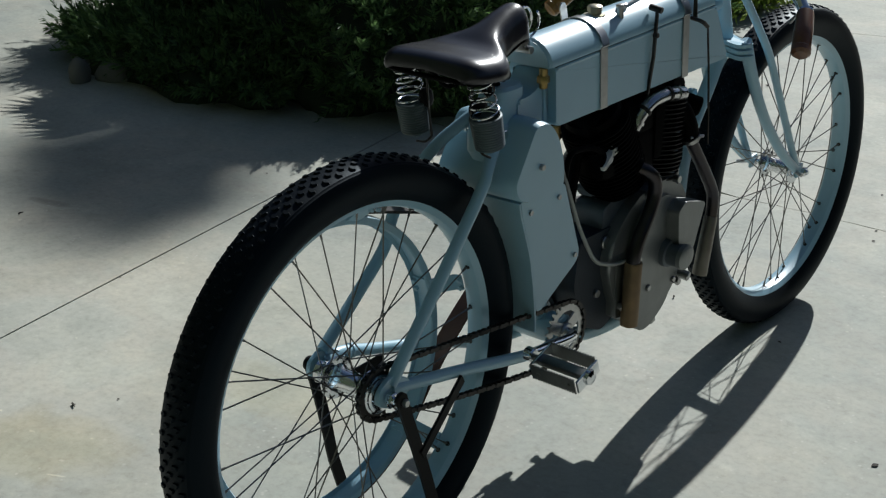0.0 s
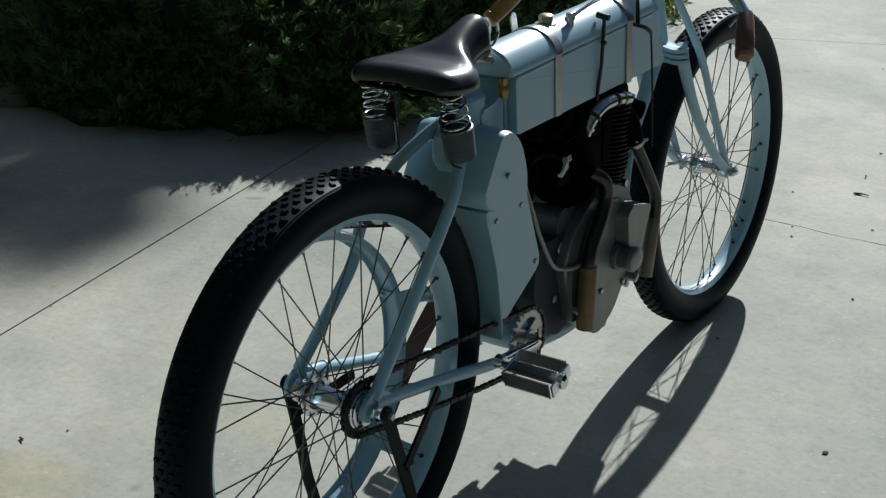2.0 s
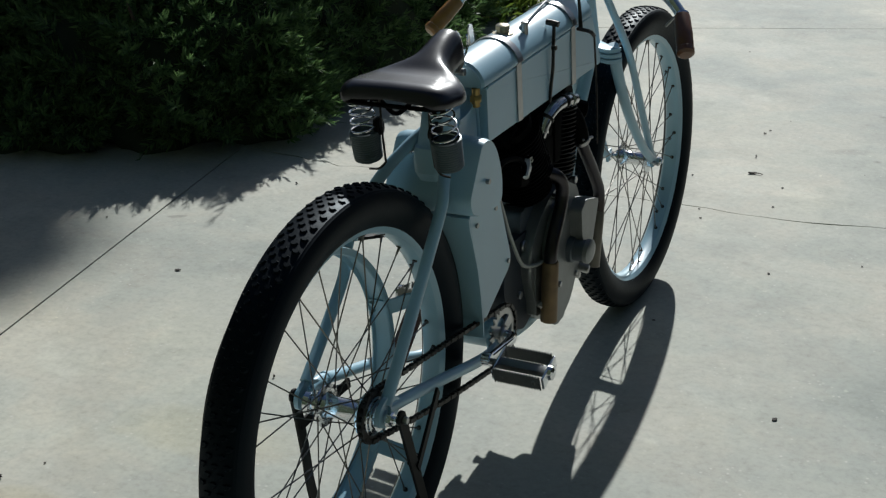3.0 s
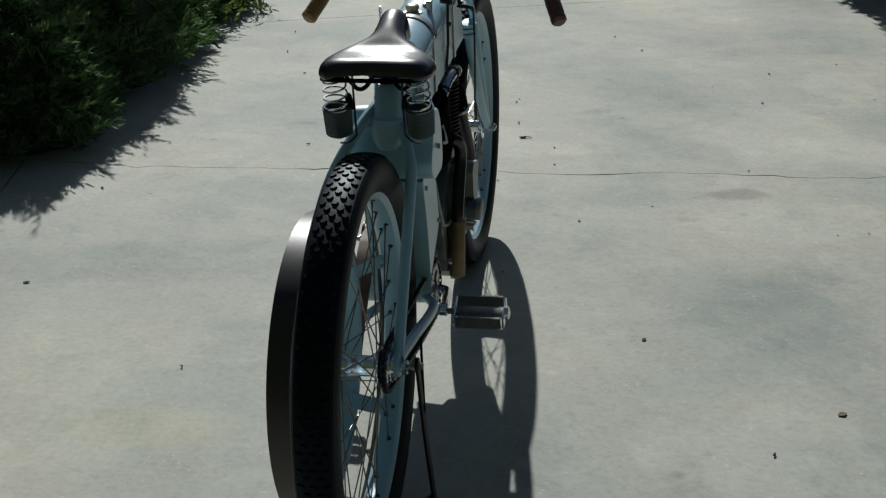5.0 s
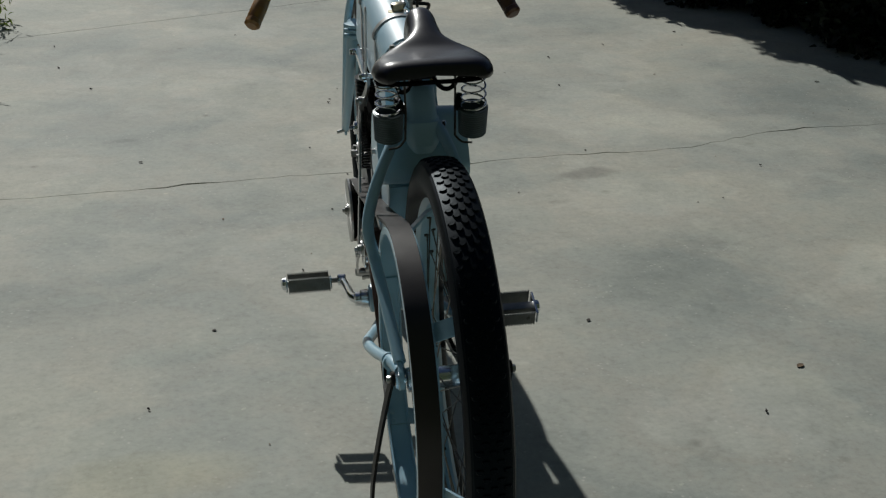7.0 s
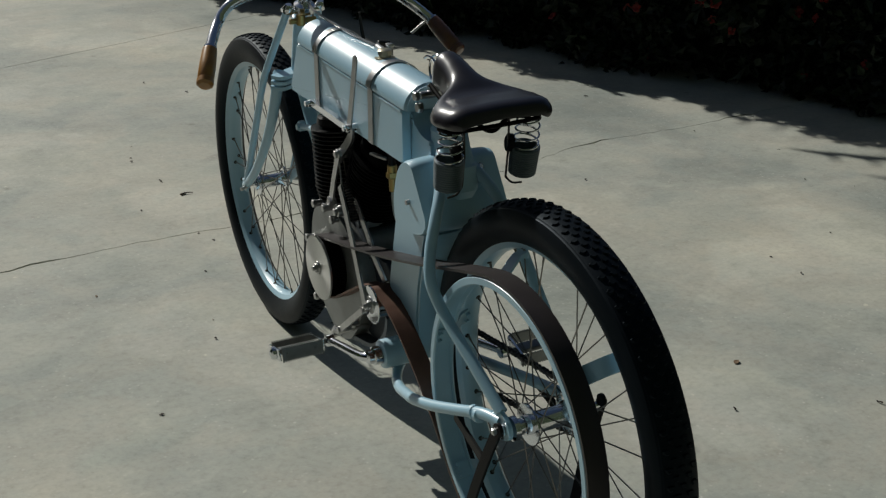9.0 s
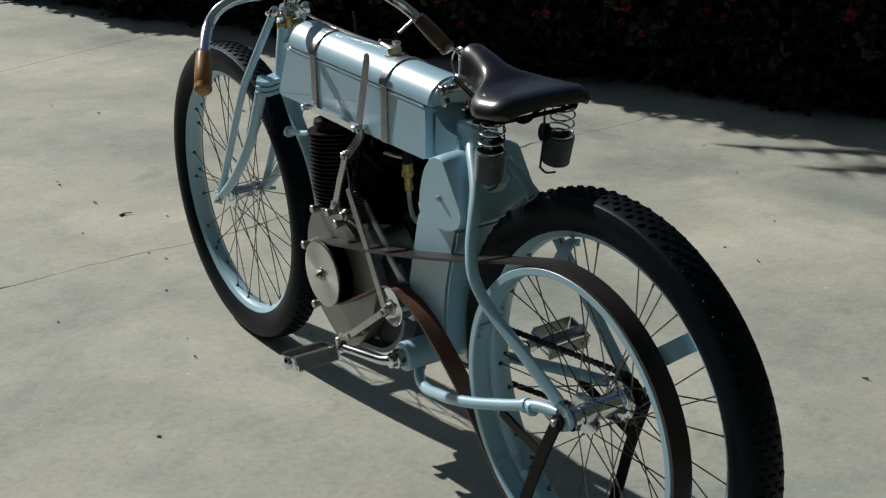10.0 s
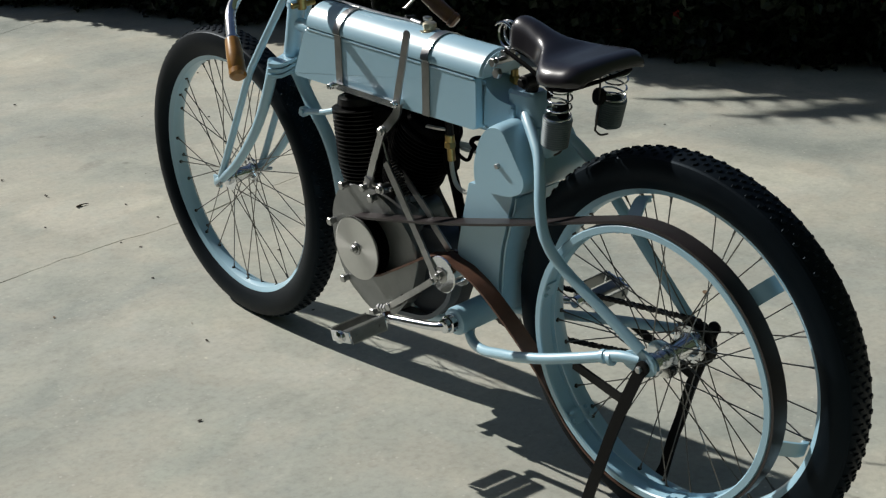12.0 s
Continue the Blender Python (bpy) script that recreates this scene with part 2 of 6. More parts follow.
PEDAL = material("dark_pedal_steel", (0.19, 0.195, 0.19), rough=0.34, metal=0.8, var=0.25, scale=60)
CUP = material("dark_ribbed_metal", (0.072, 0.098, 0.112), rough=0.42, metal=0.2, var=0.25, scale=50)
# dark green for the added unseen walls and the cores inside the foliage
DARKFILL = material("dark_foliage_fill", (0.020, 0.032, 0.014), rough=0.9, scale=3, var=0.5, bump=1.0, bump_scale=12)
PALEBRASS = material("tarnished_pale_brass", (0.52, 0.48, 0.36), rough=0.35, metal=0.9, var=0.2, scale=60)
CONCRETE = concrete_material()
SOIL = material("dry_soil", (0.12, 0.09, 0.06), rough=0.95, scale=12, var=0.4, bump=0.4, bump_scale=60)
JUNIPER = leaf_material("juniper_foliage", (0.042, 0.090, 0.036), (0.165, 0.275, 0.090), 0.6, 0.42)
# leaf colours far darker than real foliage: the hedge's deep shade is in them
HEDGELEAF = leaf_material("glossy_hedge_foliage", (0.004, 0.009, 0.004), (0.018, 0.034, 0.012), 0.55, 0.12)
PETAL = leaf_material("red_petals", (0.15, 0.010, 0.008), (0.28, 0.020, 0.012), 0.5, 0.4)
GRASS = leaf_material("bright_ground_cover", (0.12, 0.20, 0.03), (0.28, 0.36, 0.06), 0.5, 0.35)
DEAD = leaf_material("dry_leaf", (0.15, 0.10, 0.06), (0.30, 0.21, 0.13), 0.8, 0.1)
DARKBIT = material("dark_debris", (0.03, 0.024, 0.02), rough=0.85, var=0.4, scale=80)
STONE = material("pale_field_stone", (0.17, 0.165, 0.15), rough=0.85, var=0.2, scale=8, bump=0.4, bump_scale=40)
BARK = material("grey_brown_bark", (0.13, 0.10, 0.075), rough=0.9, var=0.4, scale=14, bump=0.6, bump_scale=30)


# ---- mesh helpers ----
def finish(name, bm, mat, sharp=32, smooth=True):
    bmesh.ops.recalc_face_normals(bm, faces=bm.faces)
    me = bpy.data.meshes.new(name)
    bm.to_mesh(me)
    bm.free()
    me.materials.append(mat)
    if smooth:
        me.set_sharp_from_angle(angle=radians(sharp))
        for p in me.polygons:
            p.use_smooth = len(p.vertices) <= 4
    return me


def part(name, bm, mat, parent, label="", sharp=32):
    ob = new(name, finish(name, bm, mat, sharp))
    ob.parent = parent
    if label:
        tagged(ob, label=label)
    return ob


def rings(bm, loops, closed_u=False, cap=True):
    """Skins a list of loops of points, each a closed ring of equal count."""
    vs = [[bm.verts.new(p) for p in l] for l in loops]
    n = len(vs[0])
    pairs = list(zip(vs, vs[1:])) + ([(vs[-1], vs[0])] if closed_u else [])
    for a, b in pairs:
        for i in range(n):
            j = (i + 1) % n
            bm.faces.new((a[i], a[j], b[j], b[i]))
    if cap and not closed_u:
        bm.faces.new(vs[0][::-1])
        bm.faces.new(vs[-1])


def spline(pts, k=6):
    """Catmull-Rom through the points."""
    P = [Vector(p) for p in pts]
    P = [2 * P[0] - P[1]] + P + [2 * P[-1] - P[-2]]
    out = []
    for i in range(1, len(P) - 2):
        a, b, c, d = P[i - 1:i + 3]
        for s in range(k):
            t = s / k
            out.append(0.5 * ((2 * b) + (c - a) * t + (2 * a - 5 * b + 4 * c - d) * t * t + (3 * b - a - 3 * c + d) * t ** 3))
    return out + [P[-2]]


def sweep(bm, pts, section, cap=True, closed=False, up=(0, 0, 1)):
    """Sweeps a closed 2D section (a, b) along the points, b towards 'up' as far as it goes."""
    P = [Vector(p) for p in pts]
    n = len(P)
    loops = []
    side = None
    for i, p in enumerate(P):
        if closed:
            d = (P[(i + 1) % n] - P[i - 1]).normalized()
        else:
            d = (P[min(i + 1, n - 1)] - P[max(i - 1, 0)]).normalized()
        if side is None:
            u = Vector(up)
            if abs(d.dot(u)) > 0.95:
                u = Vector((0, 1, 0))
            side = d.cross(u).normalized()
        else:
            side = (side - d * side.dot(d)).normalized()
        top = side.cross(d)
        s = section(i / (n - 1)) if callable(section) else section
        loops.append([p + side * a + top * b for a, b in s])
    rings(bm, loops, closed_u=closed, cap=cap)


def circle(r, n=12, ry=None):
    ry = ry or r
    return [(r * math.cos(2 * math.pi * i / n), ry * math.sin(2 * math.pi * i / n)) for i in range(n)]


def tube(bm, pts, r, n=12, cap=True, k=0):
    p = spline(pts, k) if k else pts
    if isinstance(r, (list, tuple)):
        ra, rb = r
        sweep(bm, p, lambda t: circle(ra + (rb - ra) * t, n), cap)
    else:
        sweep(bm, p, circle(r, n), cap)


def strip(bm, pts, w, h, up=(0, 0, 1), k=0, closed=False):
    p = spline(pts, k) if k else pts
    sweep(bm, p, [(-w / 2, -h / 2), (w / 2, -h / 2), (w / 2, h / 2), (-w / 2, h / 2)], not closed, closed, up)


def turned(bm, p0, axis, profile, n=32, closed=False):
    """A lathe: profile of (distance along the axis, radius) from p0."""
    p0, d = Vector(p0), Vector(axis).normalized()
    a = d.orthogonal().normalized()
    if abs(d.x) > 0.99:
        a = Vector((0, 1, 0))
    b = d.cross(a)
    loops = [[p0 + d * s + (a * math.cos(2 * math.pi * i / n) + b * math.sin(2 * math.pi * i / n)) * max(r, 1e-5) for i in range(n)] for s, r in profile]
    rings(bm, loops, closed_u=closed, cap=not closed)


def rod(bm, p0, p1, r, n=16, edge=0.15):
    """A cylinder with chamfered ends."""
    L = (Vector(p1) - Vector(p0)).length
    e = min(r * edge, L * 0.3)
    turned(bm, p0, Vector(p1) - Vector(p0), [(0, r - e), (e, r), (L - e, r), (L, r - e)], n)


def hexnut(bm, p, axis, r, h):
    p, d = Vector(p), Vector(axis).normalized()
    turned(bm, p, d, [(0, r), (h * 0.8, r), (h, r * 0.85)], 6)


def block(bm, c, size, bevel=0.002, rot=None, seg=2):
    m = Matrix.Translation(c) @ (rot.to_4x4() if rot else Matrix()) @ Matrix.Diagonal((*size, 1))
    g = bmesh.ops.create_cube(bm, size=1, matrix=m)
    if bevel:
        es = list({e for v in g["verts"] for e in v.link_edges})
        bmesh.ops.bevel(bm, geom=es, offset=bevel, segments=seg, affect="EDGES", profile=0.6)


def plate(bm, outline, x0, x1, bevel=0.0, seg=2):
    """A plate: an outline of (y, z), from x0 to x1, with rounded rims."""
    a = [bm.verts.new((x0, y, z)) for y, z in outline]
    b = [bm.verts.new((x1, y, z)) for y, z in outline]
    fa, fb = bm.faces.new(a), bm.faces.new(b[::-1])
    n = len(a)
    for i in range(n):
        j = (i + 1) % n
        bm.faces.new((a[j], a[i], b[i], b[j]))
    if bevel:
        bmesh.ops.bevel(bm, geom=list(set(fa.edges) | set(fb.edges)), offset=bevel, segments=seg, affect="EDGES", profile=0.6)


def rounded(outline, r, k=5):
    """Rounds the corners of a closed outline by the radius r (or one radius a corner)."""
    out, n = [], len(outline)
    for i in range(n):
        p, a, b = Vector(outline[i]), Vector(outline[i - 1]), Vector(outline[(i + 1) % n])
        rr = r[i] if isinstance(r, (list, tuple)) else r
        u, v = (a - p), (b - p)
        d = min(rr, u.length * 0.48, v.length * 0.48)
        s, e = p + u.normalized() * d, p + v.normalized() * d
        for j in range(k + 1):
            t = j / k
            out.append(tuple((1 - t) ** 2 * s + 2 * t * (1 - t) * p + t * t * e))
    return out


def coil(bm, p0, p1, R, r, turns, n=7, per=18, R1=None):
    p0, p1 = Vector(p0), Vector(p1)
    d = p1 - p0
    a = d.orthogonal().normalized()
    b = d.normalized().cross(a)
    m = int(turns * per)
    R1 = R1 or R
    pts = []
    for i in range(m + 1):
        t = i / m
        w = 2 * math.pi * turns * t
        q = R + (R1 - R) * t
        pts.append(p0 + d * t + (a * math.cos(w) + b * math.sin(w)) * q)
    tube(bm, pts, r, n)


# ---- the motor bicycle: x to its right side, y ahead, z up, rear axle over the origin ----
bike = tagged(new("motor_bicycle"), label="pale blue vintage board-track motor bicycle on its rear stand", category="motorcycle")
bike.matrix_world = pose(0, 0, 0.0014, 0, -2.700, 0)
REAR, FRONT = (0.0, 0.0, 0.370), (0.010, 1.385, 0.370)


def tyre_mesh(bm, seed):
    """Casing with a raised tread of staggered half-moon knobs."""
    prof = [(-0.0200, 0.300), (-0.0250, 0.3065), (-0.0312, 0.316), (-0.0359, 0.329), (-0.0372, 0.340), (-0.0356, 0.352), (-0.0317, 0.3608), (-0.0296, 0.3624), (-0.0286, 0.3640),
            (-0.0200, 0.3675), (-0.0100, 0.3692), (0.0, 0.3697)]
    prof = prof + [(-a, r) for a, r in prof[-2::-1]]
    turned(bm, (0, 0, 0), (1, 0, 0), prof + [(0.012, 0.302), (-0.012, 0.302)], 128, closed=True)
    rnd = random.Random(seed)
    n = 168
    for i in range(n):
        offs = (-0.0205, 0.0, 0.0205) if i % 2 else (-0.0108, 0.0108)
        for o in offs:
            w = 2 * math.pi * (i + 0.12 * rnd.random()) / n
            h = 0.0027 if abs(o) < 0.015 else 0.0026
            top, bot = [], []
            for k in range(8):
                if k < 6:
                    q = math.pi * k / 5
                    dx, dw = 0.0062 * math.cos(q), 0.0068 * math.sin(q)
                else:
                    dx, dw = (-0.0040, 0.0040)[k - 6], -0.0016
                for lst, lift, s in ((bot, -0.001, 1.12), (top, h, 0.78)):
                    ww = w + (dw * s - 0.003) / 0.37
                    xx = abs(o + dx * s)
                    rr = 0.3697 - 5.4 * xx ** 2 - max(0.0, xx - 0.024) * 0.5 + lift
                    lst.append(bm.verts.new((o + dx * s, rr * math.cos(ww) - 0.0, rr * math.sin(ww))))
            bm.faces.new(top)
            for k in range(8):
                j = (k + 1) % 8
                bm.faces.new((bot[k], bot[j], top[j], top[k]))


def rim_mesh(bm):
    prof = [(-0.0215, 0.3075), (-0.0235, 0.3055), (-0.0225, 0.3025), (-0.0200, 0.2990), (-0.0160, 0.2935), (-0.0080, 0.2905), (0.0, 0.2895), (0.0080, 0.2905), (0.0160, 0.2935),
            (0.0200, 0.2990), (0.0225, 0.3025), (0.0235, 0.3055), (0.0215, 0.3075), (0.0150, 0.3040), (0.0, 0.3000), (-0.0150, 0.3040)]
    turned(bm, (0, 0, 0), (1, 0, 0), prof, 112, closed=True)


def spoke_mesh(length):
    bm = bmesh.new()
    tube(bm, [(0, 0, 0), (0, 0, length - 0.012)], 0.00125, 6)
    turned(bm, (0, 0, length - 0.014), (0, 0, 1), [(0, 0.0018), (0.012, 0.0024), (0.017, 0.0033), (0.019, 0.0020)], 6)
    return finish("spoke", bm, SPOKE)


def wheel(name, centre, yaw, flange, hub_r, hub_label, label):
    bm = bmesh.new()
    rim_mesh(bm)
    w = part(name, bm, PAINT, bike, label)
    w.matrix_local = pose(*centre, 0, 0, yaw)
    bm = bmesh.new()
    tyre_mesh(bm, 3)
    part("tyre", bm, RUBBER, w, "black rubber tyre with half-moon knob tread", 28)
    bm = bmesh.new()
    xl, xr = flange
    turned(bm, (xl - 0.014, 0, 0), (1, 0, 0), [(0, 0.010), (0.002, 0.017), (0.010, 0.018), (0.0105, hub_r + 0.006), (0.0140, hub_r + 0.006), (0.0150, hub_r * 0.8), (0.024, hub_r * 0.62),
           (xr - xl + 0.004, hub_r * 0.62), (xr - xl + 0.013, hub_r * 0.8), (xr - xl + 0.014, hub_r + 0.006), (xr - xl + 0.0175, hub_r + 0.006), (xr - xl + 0.018, 0.018), (xr - xl + 0.026, 0.017), (xr - xl + 0.028, 0.010)], 36)
    part("hub", bm, CHROME, w, hub_label)
    me = None
    bm = bmesh.new()
    turned(bm, (0, 0, -0.002), (0, 0, 1), [(0, 0.0048), (0.0030, 0.0045), (0.0036, 0.0030)], 10)
    nipple = finish("nipple_seat", bm, CHAIN)
    for i in range(36):
        side = xl if i % 2 else xr
        pair = i // 2
        turn = 2 * math.pi * pair / 18 + (0.17 if i % 2 else 0)
        sweep_a = (1 if pair % 2 else -1) * radians(62)
        ha = turn + sweep_a
        p0 = Vector((side, hub_r * math.cos(ha), hub_r * math.sin(ha)))
        ra = turn + (1 if pair % 2 else -1) * radians(3.5)
        p1 = Vector(((0.004 if side > 0 else -0.004), 0.2915 * math.cos(ra), 0.2915 * math.sin(ra)))
        d = p1 - p0
        if me is None:
            me = spoke_mesh(d.length)
        s = new("spoke", me)
        s.parent = w
        s.matrix_local = Matrix.Translation(p0) @ d.to_track_quat("Z", "Y").to_matrix().to_4x4()
        nip = new("nipple_seat", nipple)
        nip.parent = w
        nip.matrix_local = Matrix.Translation((p1.x * 1.4, 0.2906 * math.cos(ra), 0.2906 * math.sin(ra))) @ Vector((0, -math.cos(ra), -math.sin(ra))).to_track_quat("Z", "X").to_matrix().to_4x4()
    return w


front_wheel = wheel("front_wheel", FRONT, -0.96, (-0.033, 0.033), 0.026, "small polished front hub", "pale blue spoked front wheel rim")
rear_wheel = wheel("rear_wheel", REAR, 0, (-0.042, 0.030), 0.030, "polished chrome rear hub", "pale blue spoked rear wheel rim")

# front axle with nuts and step
bm = bmesh.new()
rod(bm, (-0.072, 0, 0), (0.072, 0, 0), 0.0055)
for s in (-1, 1):
    hexnut(bm, (s * 0.058, 0, 0), (s, 0, 0), 0.0105, 0.010)
part("axle", bm, CHROME, front_wheel)
# rear axle with nuts and long ends that carry the stand
bm = bmesh.new()
rod(bm, (-0.106, 0, 0), (0.100, 0, 0), 0.0065)
for x in (-0.098, 0.070):
    hexnut(bm, (x, 0, 0), (1, 0, 0), 0.013, 0.011)
turned(bm, (-0.080, 0, 0), (1, 0, 0), [(0, 0.012), (0.002, 0.021), (0.012, 0.021), (0.014, 0.014), (0.024, 0.014)], 24)
part("axle", bm, CHROME, rear_wheel)

# belt sheave fixed to the rear rim by flat brackets
SH_X, SH_R, SH_W = -0.0765, 0.262, 0.041
bm = bmesh.new()
h = SH_W / 2
prof = [(-h, SH_R - 0.003), (-h + 0.003, SH_R - 0.001), (0, SH_R), (h - 0.003, SH_R - 0.001), (h, SH_R - 0.003), (h, SH_R - 0.014), (h - 0.003, SH_R - 0.016), (h - 0.005, SH_R - 0.008),
        (-h + 0.005, SH_R - 0.008), (-h + 0.003, SH_R - 0.016), (-h, SH_R - 0.014)]
turned(bm, (SH_X, 0, 0), (1, 0, 0), prof, 112, closed=True)
part("belt_sheave", bm, PAINT, rear_wheel, "pale blue belt drive ring")
for a in (16, 76, 136, 196, 256, 316):
    bm = bmesh.new()
    c, s = math.cos(radians(a)), math.sin(radians(a))
    tang = Vector((0, -s, c))
    pts = [(-0.092, 0.2515), (-0.066, 0.2515), (-0.055, 0.256), (-0.028, 0.281), (-0.012, 0.2865)]
    strip(bm, [(x, r * c, r * s) for x, r in pts], 0.030, 0.004, up=(0, c, s), k=3)
    for x, r in ((-0.086, 0.249), (-0.014, 0.283)):
        for k in (-1, 1):
            p = Vector((x, r * c, r * s)) + tang * 0.008 * k
            hexnut(bm, p, (0, -c, -s), 0.0045, 0.006)
    part("sheave_bracket", bm, PAINT, rear_wheel)

# rear sprocket
def sprocket(r, teeth):
    """The toothed outline of a chain wheel."""
    pts = []
    for i in range(teeth):
        for da, rr in ((-0.30, -0.006), (-0.16, 0.001), (0.0, 0.004), (0.16, 0.001), (0.30, -0.006)):
            a = 2 * math.pi * (i + da) / teeth
            pts.append(((r + rr) * math.cos(a), (r + rr) * math.sin(a)))
    return pts


bm = bmesh.new()
plate(bm, sprocket(0.043, 20), 0.043, 0.0465)
turned(bm, (0.034, 0, 0), (1, 0, 0), [(0, 0.03), (0.010, 0.03), (0.014, 0.024), (0.024, 0.022), (0.026, 0.012)], 28)
part("rear_sprocket", bm, CHAIN, rear_wheel, "dark oily rear sprocket")

bm = bmesh.new()
turned(bm, (0.0468, 0, 0), (1, 0, 0), [(0, 0.0330), (0.002, 0.0325), (0.003, 0.0290), (0.006, 0.0285), (0.0075, 0.0240), (0.012, 0.0235), (0.0125, 0.0120)], 36)
part("freewheel_body", bm, CHROME, rear_wheel, "chrome freewheel rings")

# ---- frame ----
def pipe(name, pts, r, k=6, mat=None, label="", n=14):
    bm = bmesh.new()
    tube(bm, pts, r, n, k=k)
    return part(name, bm, mat or PAINT, bike, label)


LUG, BB = (-0.003, 0.350, 0.728), (0.0, 0.492, 0.295)
pipe("seat_tube", [(0, BB[1], BB[2]), LUG, (-0.004, 0.340, 0.762)], 0.0165, 0)
pipe("top_tube", [(0, 0.352, 0.747), (0, 0.66, 0.760), (0, 1.06, 0.800)], 0.0150)
pipe("tank_tube", [(0, 0.325, 0.690), (0, 0.66, 0.694), (0, 1.09, 0.700)], 0.0130)
pipe("down_tube", [(0, 1.088, 0.690), (0, 1.045, 0.625), (0, 0.995, 0.560), (0, 0.966, 0.490), (0, 0.952, 0.400), (0, 0.925, 0.320), (0, 0.860, 0.245), (0, 0.760, 0.215), (0, 0.620, 0.228), (0, 0.510, 0.272)], 0.0150)
pipe("seat_stay", [(-0.012, 0.360, 0.749), (-0.030, 0.332, 0.733), (-0.045, 0.305, 0.714), (-0.063, 0.275, 0.688), (-0.084, 0.252, 0.652), (-0.103, 0.234, 0.608), (-0.1140, 0.213, 0.563), (-0.107, 0.182, 0.516), (-0.097, 0.100, 0.458), (-0.088, 0.012, 0.398)], 0.0105)
pipe("seat_stay", [(0.008, 0.348, 0.736), (0.025, 0.322, 0.716), (0.038, 0.296, 0.696), (0.049, 0.266, 0.668), (0.056, 0.238, 0.636), (0.059, 0.135, 0.521), (0.062, 0.010, 0.386)], 0.0105)
pipe("chain_stay", [(-0.052, 0.490, 0.266), (-0.064, 0.478, 0.260), (-0.080, 0.448, 0.256), (-0.093, 0.405, 0.261), (-0.106, 0.350, 0.279), (-0.117, 0.290, 0.298), (-0.115, 0.219, 0.319), (-0.106, 0.140, 0.346), (-0.096, 0.062, 0.374), (-0.088, 0.012, 0.380)], 0.0105)
pipe("chain_stay", [(0.034, 0.470, 0.288), (0.056, 0.430, 0.288), (0.062, 0.340, 0.306), (0.062, 0.180, 0.344), (0.062, 0.010, 0.380)], 0.0105)
for s, x in ((-1, -0.089), (1, 0.063)):
    bm = bmesh.new()
    plate(bm, rounded([(-0.022, 0.362), (-0.020, 0.388), (0.010, 0.404), (0.052, 0.384), (0.050, 0.362), (0.006, 0.350)], 0.010), x - 0.004, x + 0.004, 0.001)
    part("dropout", bm, PAINT, bike)
bm = bmesh.new()
for y in (0.092, 0.076):
    q = (0.095 - y) / 0.085
    turned(bm, (-0.1000 + q * 0.004, y, 0.3640 + q * 0.006), (0.10, -1, 0.28), [(0, 0.0115), (0.001, 0.013), (0.009, 0.013), (0.010, 0.0115)], 18)
part("stay_clamp", bm, PAINT, bike)
bm = bmesh.new()
turned(bm, (-0.094, BB[1], BB[2]), (1, 0, 0), [(0, 0.022), (0.002, 0.028), (0.006, 0.0295), (0.126, 0.0295), (0.128, 0.031), (0.136, 0.031), (0.138, 0.025)], 32)
part("bottom_bracket", bm, PAINT, bike)
bm = bmesh.new()
d = Vector((0, -0.20, 1)).normalized()
turned(bm, (0.0, 1.108, 0.700), Vector((0, -0.30, 1)), [(0, 0.018), (0.002, 0.022), (0.016, 0.022), (0.018, 0.019), (0.142, 0.019), (0.144, 0.022), (0.158, 0.022), (0.160, 0.018)], 28)
part("head_tube", bm, PAINT, bike)
# tapered seat pylon that joins the stays, with its pinch bolt
bm = bmesh.new()
loops = []
for z, hw, y0, y1 in ((0.664, 0.022, 0.300, 0.372), (0.680, 0.030, 0.292, 0.384), (0.700, 0.0350, 0.296, 0.392), (0.722, 0.0335, 0.301, 0.392), (0.725, 0.0300, 0.305, 0.392), (0.750, 0.0285, 0.316, 0.396), (0.776, 0.0270, 0.324, 0.398), (0.782, 0.022, 0.330, 0.394)):
    lp = []
    for k in range(24):
        w = 2 * math.pi * k / 24
        c, q = math.cos(w), math.sin(w)
        lp.append((0.002 + hw * math.copysign(abs(c) ** 0.6, c), (y0 + y1) / 2 + (y1 - y0) / 2 * math.copysign(abs(q) ** 0.6, q), z))
    loops.append(lp)
rings(bm, loops)
part("seat_lug", bm, PAINT, bike, "tapered pale blue seat lug")
bm = bmesh.new()
rod(bm, (-0.040, 0.318, 0.712), (0.044, 0.318, 0.712), 0.0055)
for k in (-1, 1):
    hexnut(bm, (0.002 + k * 0.036, 0.318, 0.712), (k, 0, 0), 0.0085, 0.007)
part("pinch_bolt", bm, CHROME, bike)
# engine mount bracket ahead of the cylinders
bm = bmesh.new()
tube(bm, [(-0.030, 1.035, 0.612), (-0.034, 0.950, 0.628), (-0.030, 0.885, 0.648)], 0.0065, 10)
turned(bm, (-0.022, 1.034, 0.612), (-1, 0, 0), [(0, 0.012), (0.012, 0.012)], 14)
hexnut(bm, (-0.034, 1.030, 0.612), (-1, 0, 0), 0.008, 0.008)
part("engine_steady", bm, PAINT, bike)

